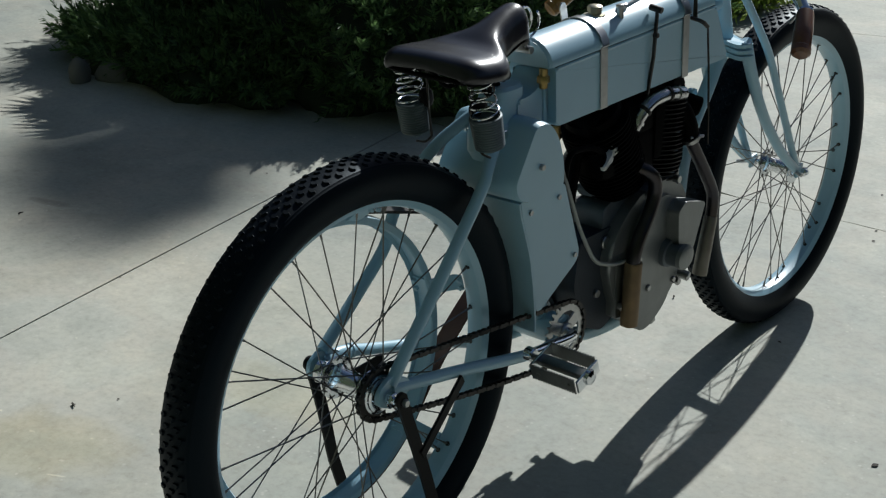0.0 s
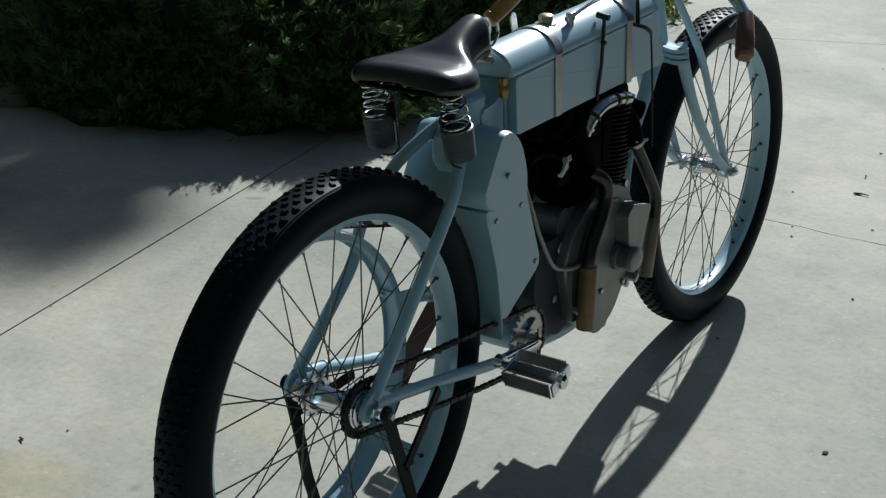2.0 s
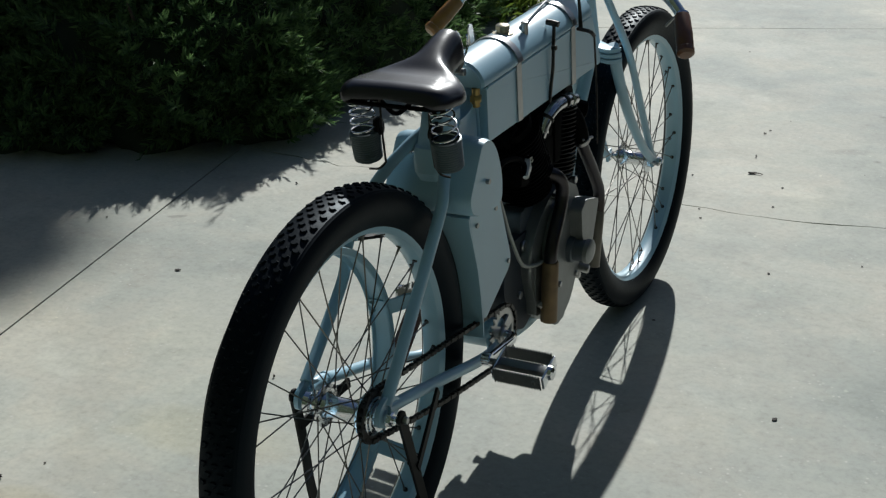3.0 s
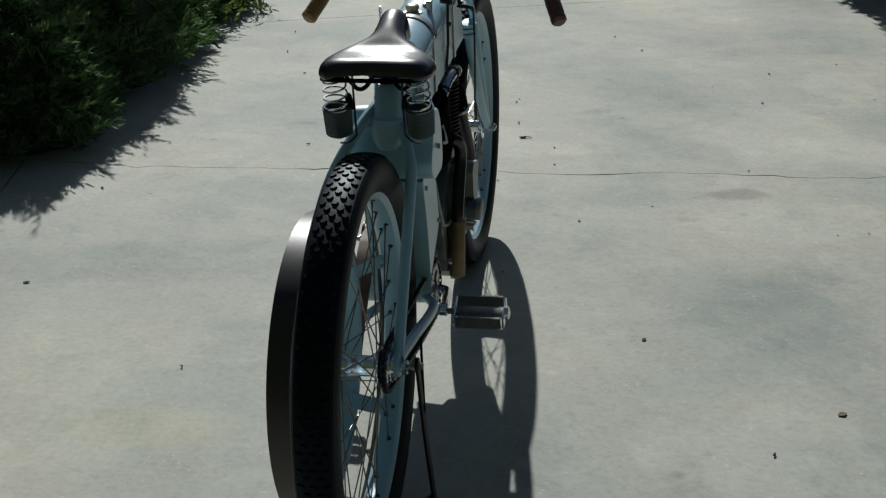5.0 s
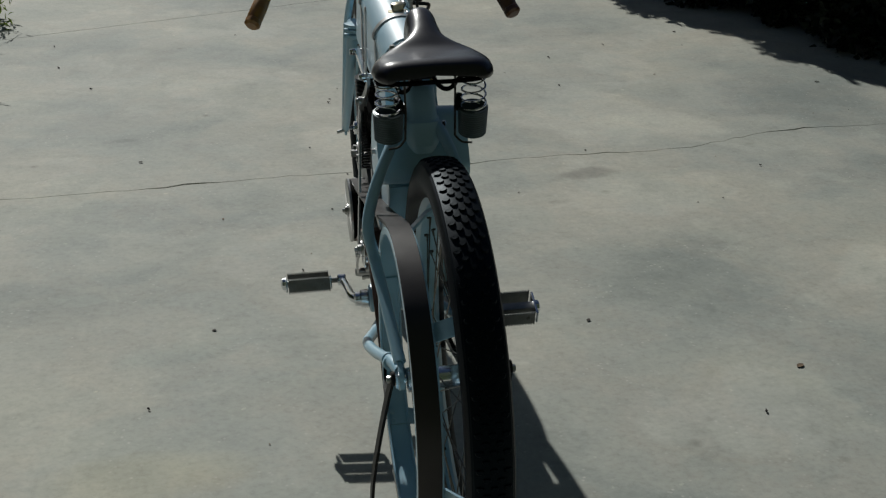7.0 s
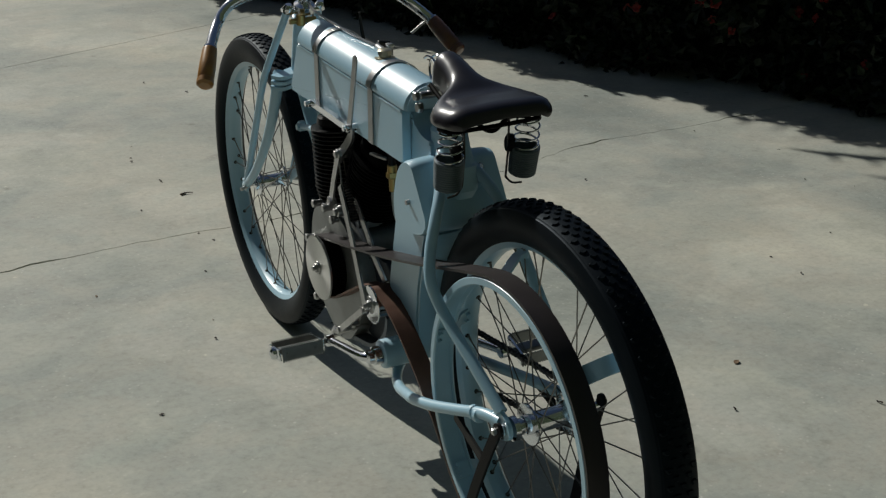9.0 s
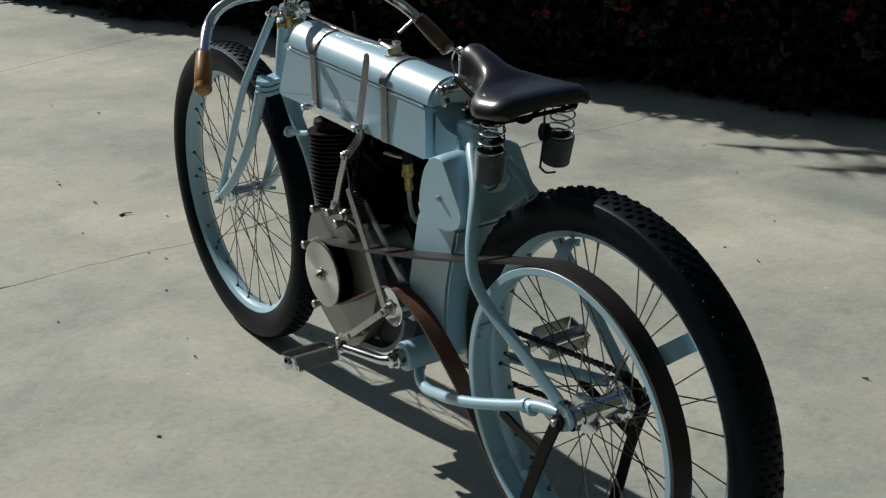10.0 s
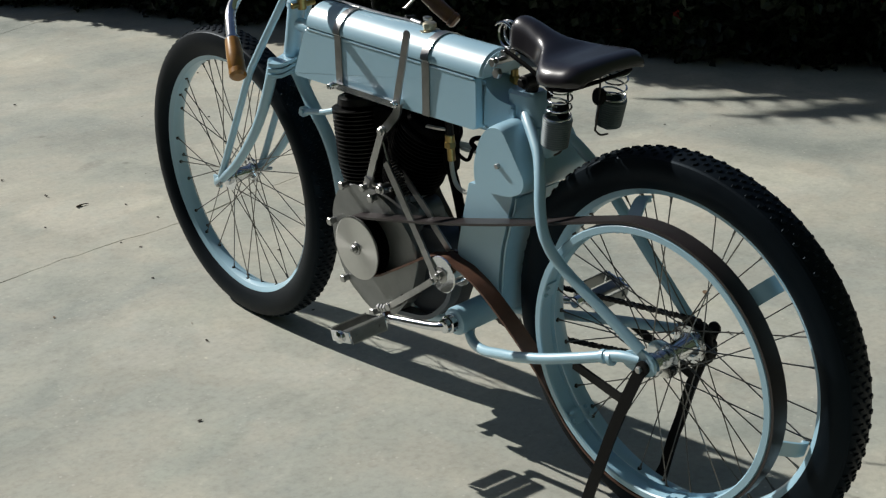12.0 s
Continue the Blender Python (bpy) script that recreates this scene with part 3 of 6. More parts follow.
# ---- fork ----
bm = bmesh.new()
for i, dz in enumerate((0.0, 0.013, 0.026)):
    out = []
    for a in range(24):
        w = 2 * math.pi * a / 24
        out.append((0.066 * math.cos(w) * (1 + 0.10 * math.cos(2 * w)), 0.025 * math.sin(w)))
    lo = [bm.verts.new((x, 1.098 + y - dz * 0.3, 0.690 + dz + 0.006 * math.cos(x * 60))) for x, y in out]
    hi = [bm.verts.new((x, 1.098 + y - dz * 0.3, 0.698 + dz + 0.006 * math.cos(x * 60))) for x, y in out]
    bm.faces.new(lo[::-1])
    bm.faces.new(hi)
    for a in range(24):
        b = (a + 1) % 24
        bm.faces.new((lo[a], lo[b], hi[b], hi[a]))
fork = part("fork_crown", bm, PAINT, bike, "pale blue layered fork crown")
for s in (-1, 1):
    bm = bmesh.new()
    tube(bm, [(s * 0.050, 1.100, 0.722), (s * 0.052, 1.126, 0.660), (s * 0.055, 1.162, 0.590), (s * 0.058, 1.210, 0.520), (s * 0.060, 1.285, 0.440), (s * 0.060, 1.352, 0.388), (s * 0.058, 1.385, 0.370)], (0.0135, 0.0095), 14, k=5)
    block(bm, (s * 0.058, 1.386, 0.370), (0.007, 0.030, 0.030), 0.003)
    part("fork_leg", bm, PAINT, fork)
    bm = bmesh.new()
    tube(bm, [(s * 0.036, 1.052, 0.872), (s * 0.044, 1.092, 0.815), (s * 0.054, 1.150, 0.735), (s * 0.058, 1.196, 0.672), (s * 0.059, 1.262, 0.560), (s * 0.060, 1.332, 0.440), (s * 0.060, 1.366, 0.385)], 0.0085, 12, k=5)
    part("fork_truss", bm, PAINT, fork)
    bm = bmesh.new()
    rod(bm, (s * 0.062, 1.362, 0.374), (s * 0.082, 1.352, 0.372), 0.0045)
    part("axle_peg", bm, STEEL, fork)
# plates that tie the tops of the truss to the stem
bm = bmesh.new()
block(bm, (0, 1.056, 0.868), (0.090, 0.040, 0.010), 0.004)
turned(bm, (0, 1.050, 0.862), Vector((0, -0.30, 1)), [(0, 0.020), (0.004, 0.023), (0.020, 0.023), (0.024, 0.014), (0.040, 0.013)], 24)
for s in (-1, 1):
    turned(bm, (s * 0.037, 1.048, 0.866), Vector((0, -0.30, 1)), [(0, 0.010), (0.001, 0.012), (0.012, 0.012), (0.020, 0.007)], 16)
part("top_clamp", bm, CHROME, bike, "chrome top fork clamp")
# head lamp style bracket and brass fitting at the head
bm = bmesh.new()
rod(bm, (-0.020, 1.018, 0.842), (-0.020, 1.018, 0.866), 0.010)
rod(bm, (-0.045, 1.020, 0.852), (0.015, 1.020, 0.852), 0.006)
part("head_fitting", bm, BRASS, bike, "small brass fitting at the steering head")

# ---- handlebar ----
bm = bmesh.new()
tube(bm, [(0, 1.048, 0.878), (0, 1.030, 0.896), (0, 1.004, 0.912), (0, 0.986, 0.924)], 0.012, 14, k=4)
rod(bm, (-0.026, 0.988, 0.927), (0.026, 0.982, 0.927), 0.019)
hexnut(bm, (0.004, 0.968, 0.920), (0, -1, -0.2), 0.008, 0.010)
stem = part("handlebar_stem", bm, CHROME, bike, "chrome handlebar stem")
bm = bmesh.new()
left = [(0, 0.985, 0.927), (-0.060, 0.990, 0.927), (-0.130, 1.001, 0.923), (-0.160, 1.007, 0.915), (-0.185, 1.011, 0.900), (-0.207, 1.006, 0.876), (-0.230, 0.976, 0.854), (-0.254, 0.938, 0.826)]
right = [(0, 0.985, 0.927), (0.060, 0.978, 0.926), (0.130, 0.962, 0.917), (0.172, 0.952, 0.903), (0.204, 0.944, 0.881), (0.229, 0.943, 0.861), (0.254, 0.931, 0.836), (0.260, 0.918, 0.825)]
tube(bm, right[::-1] + left[1:], 0.0115, 14, k=6)
bar = part("handlebar", bm, CHROME, bike, "chrome dropped handlebar")
for a, b, wood, tone in (((-0.248, 0.948, 0.834), (-0.286, 0.881, 0.776), WOOD, "honey-coloured"), ((0.254, 0.932, 0.837), (0.285, 0.862, 0.775), DARKWOOD, "dark red-brown")):
    bm = bmesh.new()
    a, b = Vector(a), Vector(b)
    L = (b - a).length
    turned(bm, a, b - a, [(0, 0.0125), (0.002, 0.0150), (0.008, 0.0158), (L * 0.45, 0.0175), (L * 0.78, 0.0172), (L * 0.80, 0.0160), (L * 0.83, 0.0160), (L * 0.85, 0.0180), (L * 0.95, 0.0176), (L, 0.0120), (L + 0.0005, 0.004)], 24)
    g = part("grip", bm, wood, bar, tone + " turned wooden grip")
    bm = bmesh.new()
    turned(bm, a + (a - b).normalized() * 0.004, b - a, [(0, 0.0120), (0.0005, 0.0140), (0.005, 0.0140), (0.0055, 0.0120)], 24)
    part("ferrule", bm, CHROME, g)
# twist rods and inner lever of the right grip
bm = bmesh.new()
tube(bm, [(0.247, 0.934, 0.841), (0.230, 0.944, 0.825), (0.214, 0.955, 0.808)], 0.0028, 8)
part("grip_lever", bm, STEEL, bar, "thin bright lever beside the grip")
bm = bmesh.new()
tube(bm, [(0.000, 1.020, 0.892), (-0.008, 0.955, 0.880), (0.004, 0.800, 0.864), (0.018, 0.692, 0.856)], 0.0026, 6, k=4)
rod(bm, (0.018, 0.700, 0.857), (0.019, 0.672, 0.853), 0.0055, 10)
part("control_rod", bm, STEEL, bar)

# ---- tank ----
TW = 0.049
bm = bmesh.new()
side = [(0.448, 0.797), (0.972, 0.815), (1.030, 0.702), (0.452, 0.695)]
plate(bm, rounded(side, [0.006, 0.006, 0.010, 0.008]), -TW, TW, 0.005)
tank = part("fuel_tank", bm, PAINT, bike, "long pale blue fuel tank")
bm = bmesh.new()
for y0, y1, z0, z1 in ((0.428, 0.968, 0.806, 0.824),):
    loops = []
    steps = [0, 0.004, 0.012, 0.5, 0.988, 0.996, 1]
    for t in steps:
        y = y0 + (y1 - y0) * t
        z = z0 + (z1 - z0) * t
        e = 0.0 if 0.01 < t < 0.99 else 0.004
        lp = []
        n = 14
        for i in range(n + 1):
            w = math.pi * i / n
            lp.append((-(0.052 - e) * math.cos(w) * (1.0 - 0.04 * math.sin(w)), y, z + (0.041 - e) * math.sin(w) ** 1.12))
        lp += [(0.0515 - e, y, z - 0.005), (0.046, y, z - 0.006), (-0.046, y, z - 0.006), (-0.0515 + e, y, z - 0.005)]
        loops.append(lp)
    rings(bm, loops)
part("tank_lid", bm, PAINT, tank, "rounded pale blue tank top")
# black strips draw the shadow line of the seam below the lid
bm = bmesh.new()
strip(bm, [(-0.0455, 0.45, 0.7990), (-0.0455, 0.968, 0.8170)], 0.0055, 0.0022)
strip(bm, [(0.0455, 0.45, 0.7990), (0.0455, 0.968, 0.8170)], 0.0055, 0.0022)
part("seam_shadow", bm, BLACK, tank, "black strip for the shadowed seam under the tank top")
# folded bead along the upper edge of both tank sides, between the straps
for s in (-1, 1):
    for y0, y1 in ((0.452, 0.570), (0.600, 0.842), (0.874, 0.964)):
        bm = bmesh.new()
        tube(bm, [(s * 0.0475, y, 0.7955 + 0.0344 * (y - 0.45)) for y in (y0, (y0 + y1) / 2, y1)], 0.0034, 10)
        part("tank_bead", bm, PAINT, tank)
for y, zl in ((0.585, 0.811), (0.858, 0.820)):
    bm = bmesh.new()
    pts = [(-TW - 0.0015, y + 0.006, 0.697), (-TW - 0.0015, y, zl - 0.004), (-0.0545, y, zl)]
    for i in range(1, 12):
        w = math.pi * i / 12
        pts.append((-0.0545 * math.cos(w) * (1 - 0.04 * math.sin(w)), y, zl + 0.0425 * math.sin(w) ** 1.12))
    pts += [(0.0545, y, zl), (TW + 0.0015, y, zl - 0.004), (TW + 0.0015, y + 0.006, 0.697), (0.030, y + 0.006, 0.6925), (-0.030, y + 0.006, 0.6925)]
    n = len(pts)
    loops = []
    for i, p in enumerate(pts):
        p = Vector(p)
        a, b = Vector(pts[i - 1]), Vector(pts[(i + 1) % n])
        t = (b - a).normalized()
        nm = Vector((t.z, 0, -t.x)).normalized()
        if nm.dot(p - Vector((0, p.y, 0.765))) < 0:
            nm = -nm
        loops.append([p + Vector((0, s * 0.0105, 0)) + nm * h for s, h in ((-1, 0), (1, 0), (1, 0.0016), (-1, 0.0016))])
    rings(bm, loops, closed_u=True)
    part("tank_strap", bm, STEEL, tank, "bare steel tank strap")
bm = bmesh.new()
turned(bm, (0.001, 0.627, 0.848), (0, 0, 1), [(0, 0.020), (0.004, 0.020), (0.005, 0.012), (0.010, 0.012)], 28)
turned(bm, (0.001, 0.627, 0.857), (0, 0, 1), [(0, 0.010), (0.001, 0.014), (0.009, 0.014), (0.011, 0.011), (0.012, 0.005)], 8)
part("filler_cap", bm, PALEBRASS, tank, "pale tarnished brass filler cap")
for x, y in ((0.030, 0.665),):
    bm = bmesh.new()
    rod(bm, (x, y, 0.842), (x, y, 0.862), 0.006, 12)
    block(bm, (x, y, 0.864), (0.012, 0.016, 0.007), 0.002)
    part("breather", bm, STEEL, tank)
# tall thin pegs on the far side and the rear brass cock with a pipe
bm = bmesh.new()
strip(bm, [(0.050, 0.735, 0.690), (0.055, 0.742, 0.76), (0.056, 0.746, 0.848)], 0.0045, 0.0055, up=(1, 0, 0))
rod(bm, (0.040, 0.746, 0.850), (0.066, 0.746, 0.846), 0.006, 12)
rod(bm, (0.052, 0.744, 0.800), (0.062, 0.744, 0.800), 0.005, 10)
part("control_lever", bm, CHAIN, bike, "dark steel control lever beside the tank")
bm = bmesh.new()
tube(bm, [(0.056, 0.872, 0.888), (0.060, 0.872, 0.850), (0.064, 0.868, 0.812)], (0.0028, 0.0045), 8, k=3)
tube(bm, [(0.060, 0.862, 0.812), (0.092, 0.846, 0.812), (0.095, 0.862, 0.800)], 0.004, 8, k=4)
tube(bm, [(0.095, 0.862, 0.804), (0.094, 0.880, 0.700), (0.088, 0.905, 0.560)], 0.0022, 6, k=4)
part("control_rod", bm, CHAIN, bike)
# hand lever on the tank's left side with its rail
bm = bmesh.new()
strip(bm, [(-0.0640, 0.620, 0.857), (-0.0640, 0.640, 0.790), (-0.0650, 0.664, 0.712)], 0.003, 0.018, up=(0, 1, 0.1))
turned(bm, (-0.0655, 0.620, 0.857), (1, 0, 0), [(0, 0.0085), (0.003, 0.0085)], 16)
part("gear_lever", bm, STEEL, bike, "flat steel hand lever beside the tank")
bm = bmesh.new()
strip(bm, [(-0.0620, 0.872, 0.7125), (-0.0640, 0.660, 0.7080)], 0.010, 0.013)
for y in (0.868, 0.664):
    rod(bm, (-0.046, y, 0.711), (-0.074, y, 0.711), 0.0075, 14)
    hexnut(bm, (-0.073, y, 0.711), (-1, 0, 0), 0.0065, 0.006)
part("lever_rail", bm, CHROME, bike, "pale steel rail under the tank edge")
bm = bmesh.new()
rod(bm, (-0.026, 0.553, 0.660), (-0.026, 0.553, 0.634), 0.0100, 14)
hexnut(bm, (-0.026, 0.553, 0.645), (0, 0, -1), 0.0125, 0.012)
rod(bm, (-0.026, 0.552, 0.634), (-0.026, 0.551, 0.606), 0.0080, 12)
tap = part("fuel_tap", bm, BRASS, bike, "brass fuel tap under the tank")
bm = bmesh.new()
rod(bm, (-0.026, 0.554, 0.694), (-0.026, 0.553, 0.656), 0.0080, 12)
part("tap_stem", bm, STAND, tap, "dark stem of the fuel tap")
bm = bmesh.new()
strip(bm, [(-0.034, 0.556, 0.672), (-0.046, 0.574, 0.675), (-0.052, 0.590, 0.677)], 0.010, 0.004, k=3)
part("tap_lever", bm, STEEL, tap, "flat steel tap lever")
bm = bmesh.new()
tube(bm, [(-0.026, 0.552, 0.615), (-0.026, 0.550, 0.585), (-0.028, 0.538, 0.560), (-0.032, 0.512, 0.552), (-0.040, 0.480, 0.562)], 0.0045, 10, k=6)
part("fuel_hose", bm, HOSE, bike)
bm = bmesh.new()
rod(bm, (0.036, 0.430, 0.800), (0.036, 0.430, 0.765), 0.0075, 12)
hexnut(bm, (0.036, 0.430, 0.775), (0, 0, 1), 0.011, 0.012)
part("tank_tap", bm, BRASS, bike, "brass tap behind the tank")
bm = bmesh.new()
tube(bm, [(0.037, 0.430, 0.768), (0.042, 0.424, 0.735), (0.046, 0.418, 0.690)], 0.003, 8, k=5)
part("tap_pipe", bm, PAINT, bike)
# frame gusset behind the tank
bm = bmesh.new()
plate(bm, rounded([(0.366, 0.700), (0.366, 0.756), (0.405, 0.760), (0.428, 0.772), (0.4475, 0.794), (0.4475, 0.700), (0.420, 0.684)], [0.006, 0.006, 0.03, 0.03, 0.004, 0.004, 0.012], 5), -0.033, 0.033, 0.012, 4)
part("rear_gusset", bm, PAINT, bike)

# ---- pear-shaped oil tank and the box under it ----
PEAR = [(0.350, 0.730), (0.386, 0.726), (0.412, 0.696), (0.431, 0.640), (0.427, 0.592), (0.335, 0.597), (0.300, 0.613), (0.292, 0.638)]
TAIL = [(0.346, 0.736), (0.382, 0.731), (0.412, 0.698), (0.431, 0.640), (0.427, 0.592), (0.333, 0.596), (0.297, 0.613), (0.288, 0.639)]
ROUNDS = [0.020, 0.030, 0.030, 0.030, 0.022, 0.016, 0.020, 0.024]
bm = bmesh.new()
loops = []
for i in range(21):
    u = -1 + i / 10
    fat = (1 - abs(u) ** 2.4) ** 0.8
    edge = 0.004 * max(0.0, (abs(u) - 0.9) / 0.1) ** 2
    poly = [(a[0] + (b[0] - a[0]) * fat, a[1] + (b[1] - a[1]) * fat) for a, b in zip(PEAR, TAIL)]
    cy, cz = 0.36, 0.66
    loops.append([(0.0020 + 0.0835 * u, cy + (y - cy) * (1 - edge * 8), cz + (z - cz) * (1 - edge * 6)) for y, z in rounded(poly, ROUNDS, 6)])
rings(bm, loops)
oil = part("oil_tank", bm, PAINT, bike, "pear-sided pale blue oil tank")
for s, x, y, z in ((1, 0.0845, 0.361, 0.655), (-1, -0.0805, 0.360, 0.655)):
    bm = bmesh.new()
    rod(bm, (x, y, z), (x + s * 0.008, y, z), 0.0050, 12)
    part("cover_bolt", bm, STEEL, oil)
bm = bmesh.new()
plate(bm, rounded([(0.342, 0.592), (0.466, 0.592), (0.516, 0.450), (0.510, 0.434), (0.400, 0.372), (0.389, 0.376), (0.383, 0.425), (0.374, 0.480), (0.360, 0.525), (0.346, 0.568)], [0.002, 0.004, 0.010, 0.010, 0.004, 0.004, 0.02, 0.02, 0.02, 0.02], 4), 0.008, 0.060, 0.0015)
box = part("battery_box", bm, PAINT, bike, "pale blue sheet-metal box under the oil tank")
bm = bmesh.new()
guard = [(0.346, 0.592), (0.466, 0.592), (0.486, 0.520), (0.508, 0.440), (0.502, 0.408), (0.452, 0.362), (0.398, 0.350), (0.394, 0.400), (0.384, 0.470), (0.366, 0.530)]
plate(bm, rounded(guard, 0.006, 3), -0.060, 0.008, 0.0015)
part("side_plate", bm, PAINT, box)
bm = bmesh.new()
plate(bm, rounded([(0.340, 0.590), (0.345, 0.566), (0.359, 0.524), (0.373, 0.479), (0.382, 0.424), (0.388, 0.370), (0.389, 0.336), (0.385, 0.336), (0.384, 0.370), (0.378, 0.424), (0.369, 0.479), (0.355, 0.524), (0.341, 0.566), (0.336, 0.590)], 0.001, 2), -0.060, 0.0605, 0.001)
part("inner_mudguard", bm, PAINT, box)
for s in (1,):
    for y, z in ((0.500, 0.448), (0.368, 0.566), (0.448, 0.572)):
        bm = bmesh.new()
        rod(bm, (s * 0.060, y, z), (s * 0.064, y, z), 0.0048, 10)
        part("box_screw", bm, STEEL, box)

# ---- saddle ----
def smooth(a, b, t):
    q = min(1.0, max(0.0, (t - a) / (b - a)))
    return q * q * (3 - 2 * q)


def station(table, v):
    for (a, p), (b, q) in zip(table, table[1:]):
        if v <= b:
            return p + (q - p) * max(0.0, (v - a) / (b - a))
    return table[-1][1]


def curve_at(table, v, reach=0.013):
    """Smooth value of a short table of stations: a weighted mean over a short reach."""
    total = weight = 0.0
    for k in range(-10, 11):
        w = (1 - abs(k) / 11) ** 1.5
        total += station(table, v + reach * k / 10) * w
        weight += w
    return total / weight


WIDTH = [(0.160, 0.088), (0.172, 0.096), (0.190, 0.101), (0.225, 0.1045), (0.246, 0.1005), (0.262, 0.088), (0.276, 0.068), (0.292, 0.047), (0.312, 0.0345), (0.345, 0.0290), (0.395, 0.0280), (0.412, 0.0275)]
CREST = [(0.160, 0.8705), (0.200, 0.8665), (0.245, 0.8640), (0.266, 0.868), (0.286, 0.8785), (0.314, 0.8915), (0.342, 0.9025), (0.368, 0.9100), (0.385, 0.9105), (0.400, 0.9075)]
PAN = [(0.0, 0.0), (0.20, -0.0003), (0.40, -0.0006), (0.58, -0.0008), (0.72, -0.0018), (0.83, -0.0045), (0.905, -0.0090), (0.960, -0.0150), (0.990, -0.0215), (1.0, -0.0275), (0.990, -0.0330), (0.955, -0.0365)]
ROUND = [(0.0, 0.0), (0.22, -0.0007), (0.43, -0.0026), (0.62, -0.0064), (0.77, -0.0115), (0.88, -0.0175), (0.95, -0.0240), (1.0, -0.0315), (1.03, -0.0390), (1.06, -0.0460), (1.07, -0.0530), (1.02, -0.0560)]
bm = bmesh.new()
loops = []
M = 64
Y0, Y1 = 0.161, 0.400
for i in range(M + 1):
    q = i / M
    y = Y0 + (Y1 - Y0) * (q - 0.05 * math.sin(2 * math.pi * q))
    w, z = curve_at(WIDTH, y), curve_at(CREST, y) + 0.0045
    nose = smooth(0.262, 0.325, y)
    # rounded cantle edge and rounded nose end
    e = min(1.0, (y - Y0) / 0.030)
    back = math.sqrt(max(0.0, 1 - (1 - e) ** 2))
    f = min(1.0, (Y1 - y) / 0.026)
    front = math.sqrt(max(0.0, 1 - (1 - f) ** 2))
    w *= (0.90 + 0.10 * back) * (0.30 + 0.70 * front)
    z -= 0.019 * (1 - back) + 0.022 * (1 - front)
    xc = 0.0085 + 0.002 * nose
    half = []
    for (a, p), (b, r) in zip(PAN, ROUND):
        fx, dz = a + (b - a) * nose, p + (r - p) * nose
        # the pan lies a little lower out on the wings
        half.append((fx * w, z + dz * (0.45 + 0.55 * back) - 0.0015 * (1 - nose) * min(1, fx) ** 2))
    lp = [(xc - x, y, zz) for x, zz in half[::-1]] + [(xc + x, y, zz) for x, zz in half[1:]]
    low = half[-1][1] + 0.004
    lp += [(xc + half[-1][0] * k, y, low + 0.006 * (1 - abs(k))) for k in (0.85, 0.4, 0.0, -0.4, -0.85)]
    loops.append(lp)
rings(bm, loops)
saddle = part("saddle", bm, LEATHER, bike, "dark brown leather sprung saddle", 60)
for p in saddle.data.polygons:
    p.use_smooth = True
CUPS = ((-0.070, 0.218, 0.229), (0.079, 0.222, 0.236))
for x, yt, yb in CUPS:
    lean = Vector((0, yt - yb, 0.060)).normalized()
    base = Vector((x, yb, 0.718))
    bm = bmesh.new()
    coil(bm, base + lean * 0.050, base + lean * 0.120, 0.0225, 0.0018, 4.2, n=8, per=22, R1=0.0190)
    part("saddle_spring", bm, CHROME, saddle, "open chrome coil spring")
    bm = bmesh.new()
    prof = [(0, 0.014), (0.003, 0.0215)]
    for k in range(12):
        z = 0.004 + k * 0.0043
        r = 0.0236 + 0.0022 * k / 13
        prof += [(z, r), (z + 0.0012, r + 0.0010), (z + 0.0028, r + 0.0010), (z + 0.0041, r)]
    prof += [(0.056, 0.0262), (0.057, 0.0235), (0.028, 0.0225)]
    turned(bm, base, lean, prof, 30)
    turned(bm, base - lean * 0.007, lean, [(0, 0.004), (0.002, 0.008), (0.009, 0.009)], 14)
    part("spring_cup", bm, CUP, saddle, "ribbed dark metal spring cup")
    s = math.copysign(1, x)
    bm = bmesh.new()
    tube(bm, [(x - s * 0.030, yb + 0.004, 0.715), (x - s * 0.031, yt + 0.006, 0.770), (x - s * 0.030, yt + 0.004, 0.832)], 0.0020, 8)
    tube(bm, [(x - s * 0.030, yb + 0.004, 0.716), (x - s * 0.018, yb + 0.002, 0.704), (x, yb, 0.702)], 0.0020, 8, k=3)
    part("spring_strap", bm, CHAIN, saddle)
    bm = bmesh.new()
    tube(bm, [(x, yt - 0.012, 0.829), (x * 0.80, yt + 0.030, 0.818), (x * 0.58, yt + 0.050, 0.792), (x * 0.34, yt + 0.062, 0.798), (x * 0.22, 0.330, 0.824), (x * 0.16, 0.405, 0.850)], 0.0042, 8, k=5)
    part("saddle_rail", bm, BLACK, saddle)
    bm = bmesh.new()
    turned(bm, (x * 0.62, yt + 0.014, 0.780), (s, -0.2, -0.2), [(0, 0.012), (0.002, 0.016), (0.010, 0.016), (0.012, 0.010)], 18)
    part("rail_clamp", bm, STAND, saddle, "black round rail clamp")
bm = bmesh.new()
tube(bm, [(-0.088, 0.220, 0.829), (-0.080, 0.184, 0.832), (0.0, 0.176, 0.833), (0.080, 0.184, 0.832), (0.088, 0.220, 0.829)], 0.004, 8, k=5)
part("cantle_frame", bm, BLACK, saddle)
bm = bmesh.new()
coil(bm, (-0.010, 0.412, 0.876), (0.022, 0.412, 0.876), 0.0245, 0.0022, 2, n=8, per=32)
part("nose_spring", bm, CHROME, saddle, "looped chrome nose spring")
bm = bmesh.new()
rod(bm, (-0.004, 0.352, 0.764), (-0.004, 0.336, 0.815), 0.0115, 18)
part("seat_post", bm, STAND, bike, "dark steel seat post")
bm = bmesh.new()
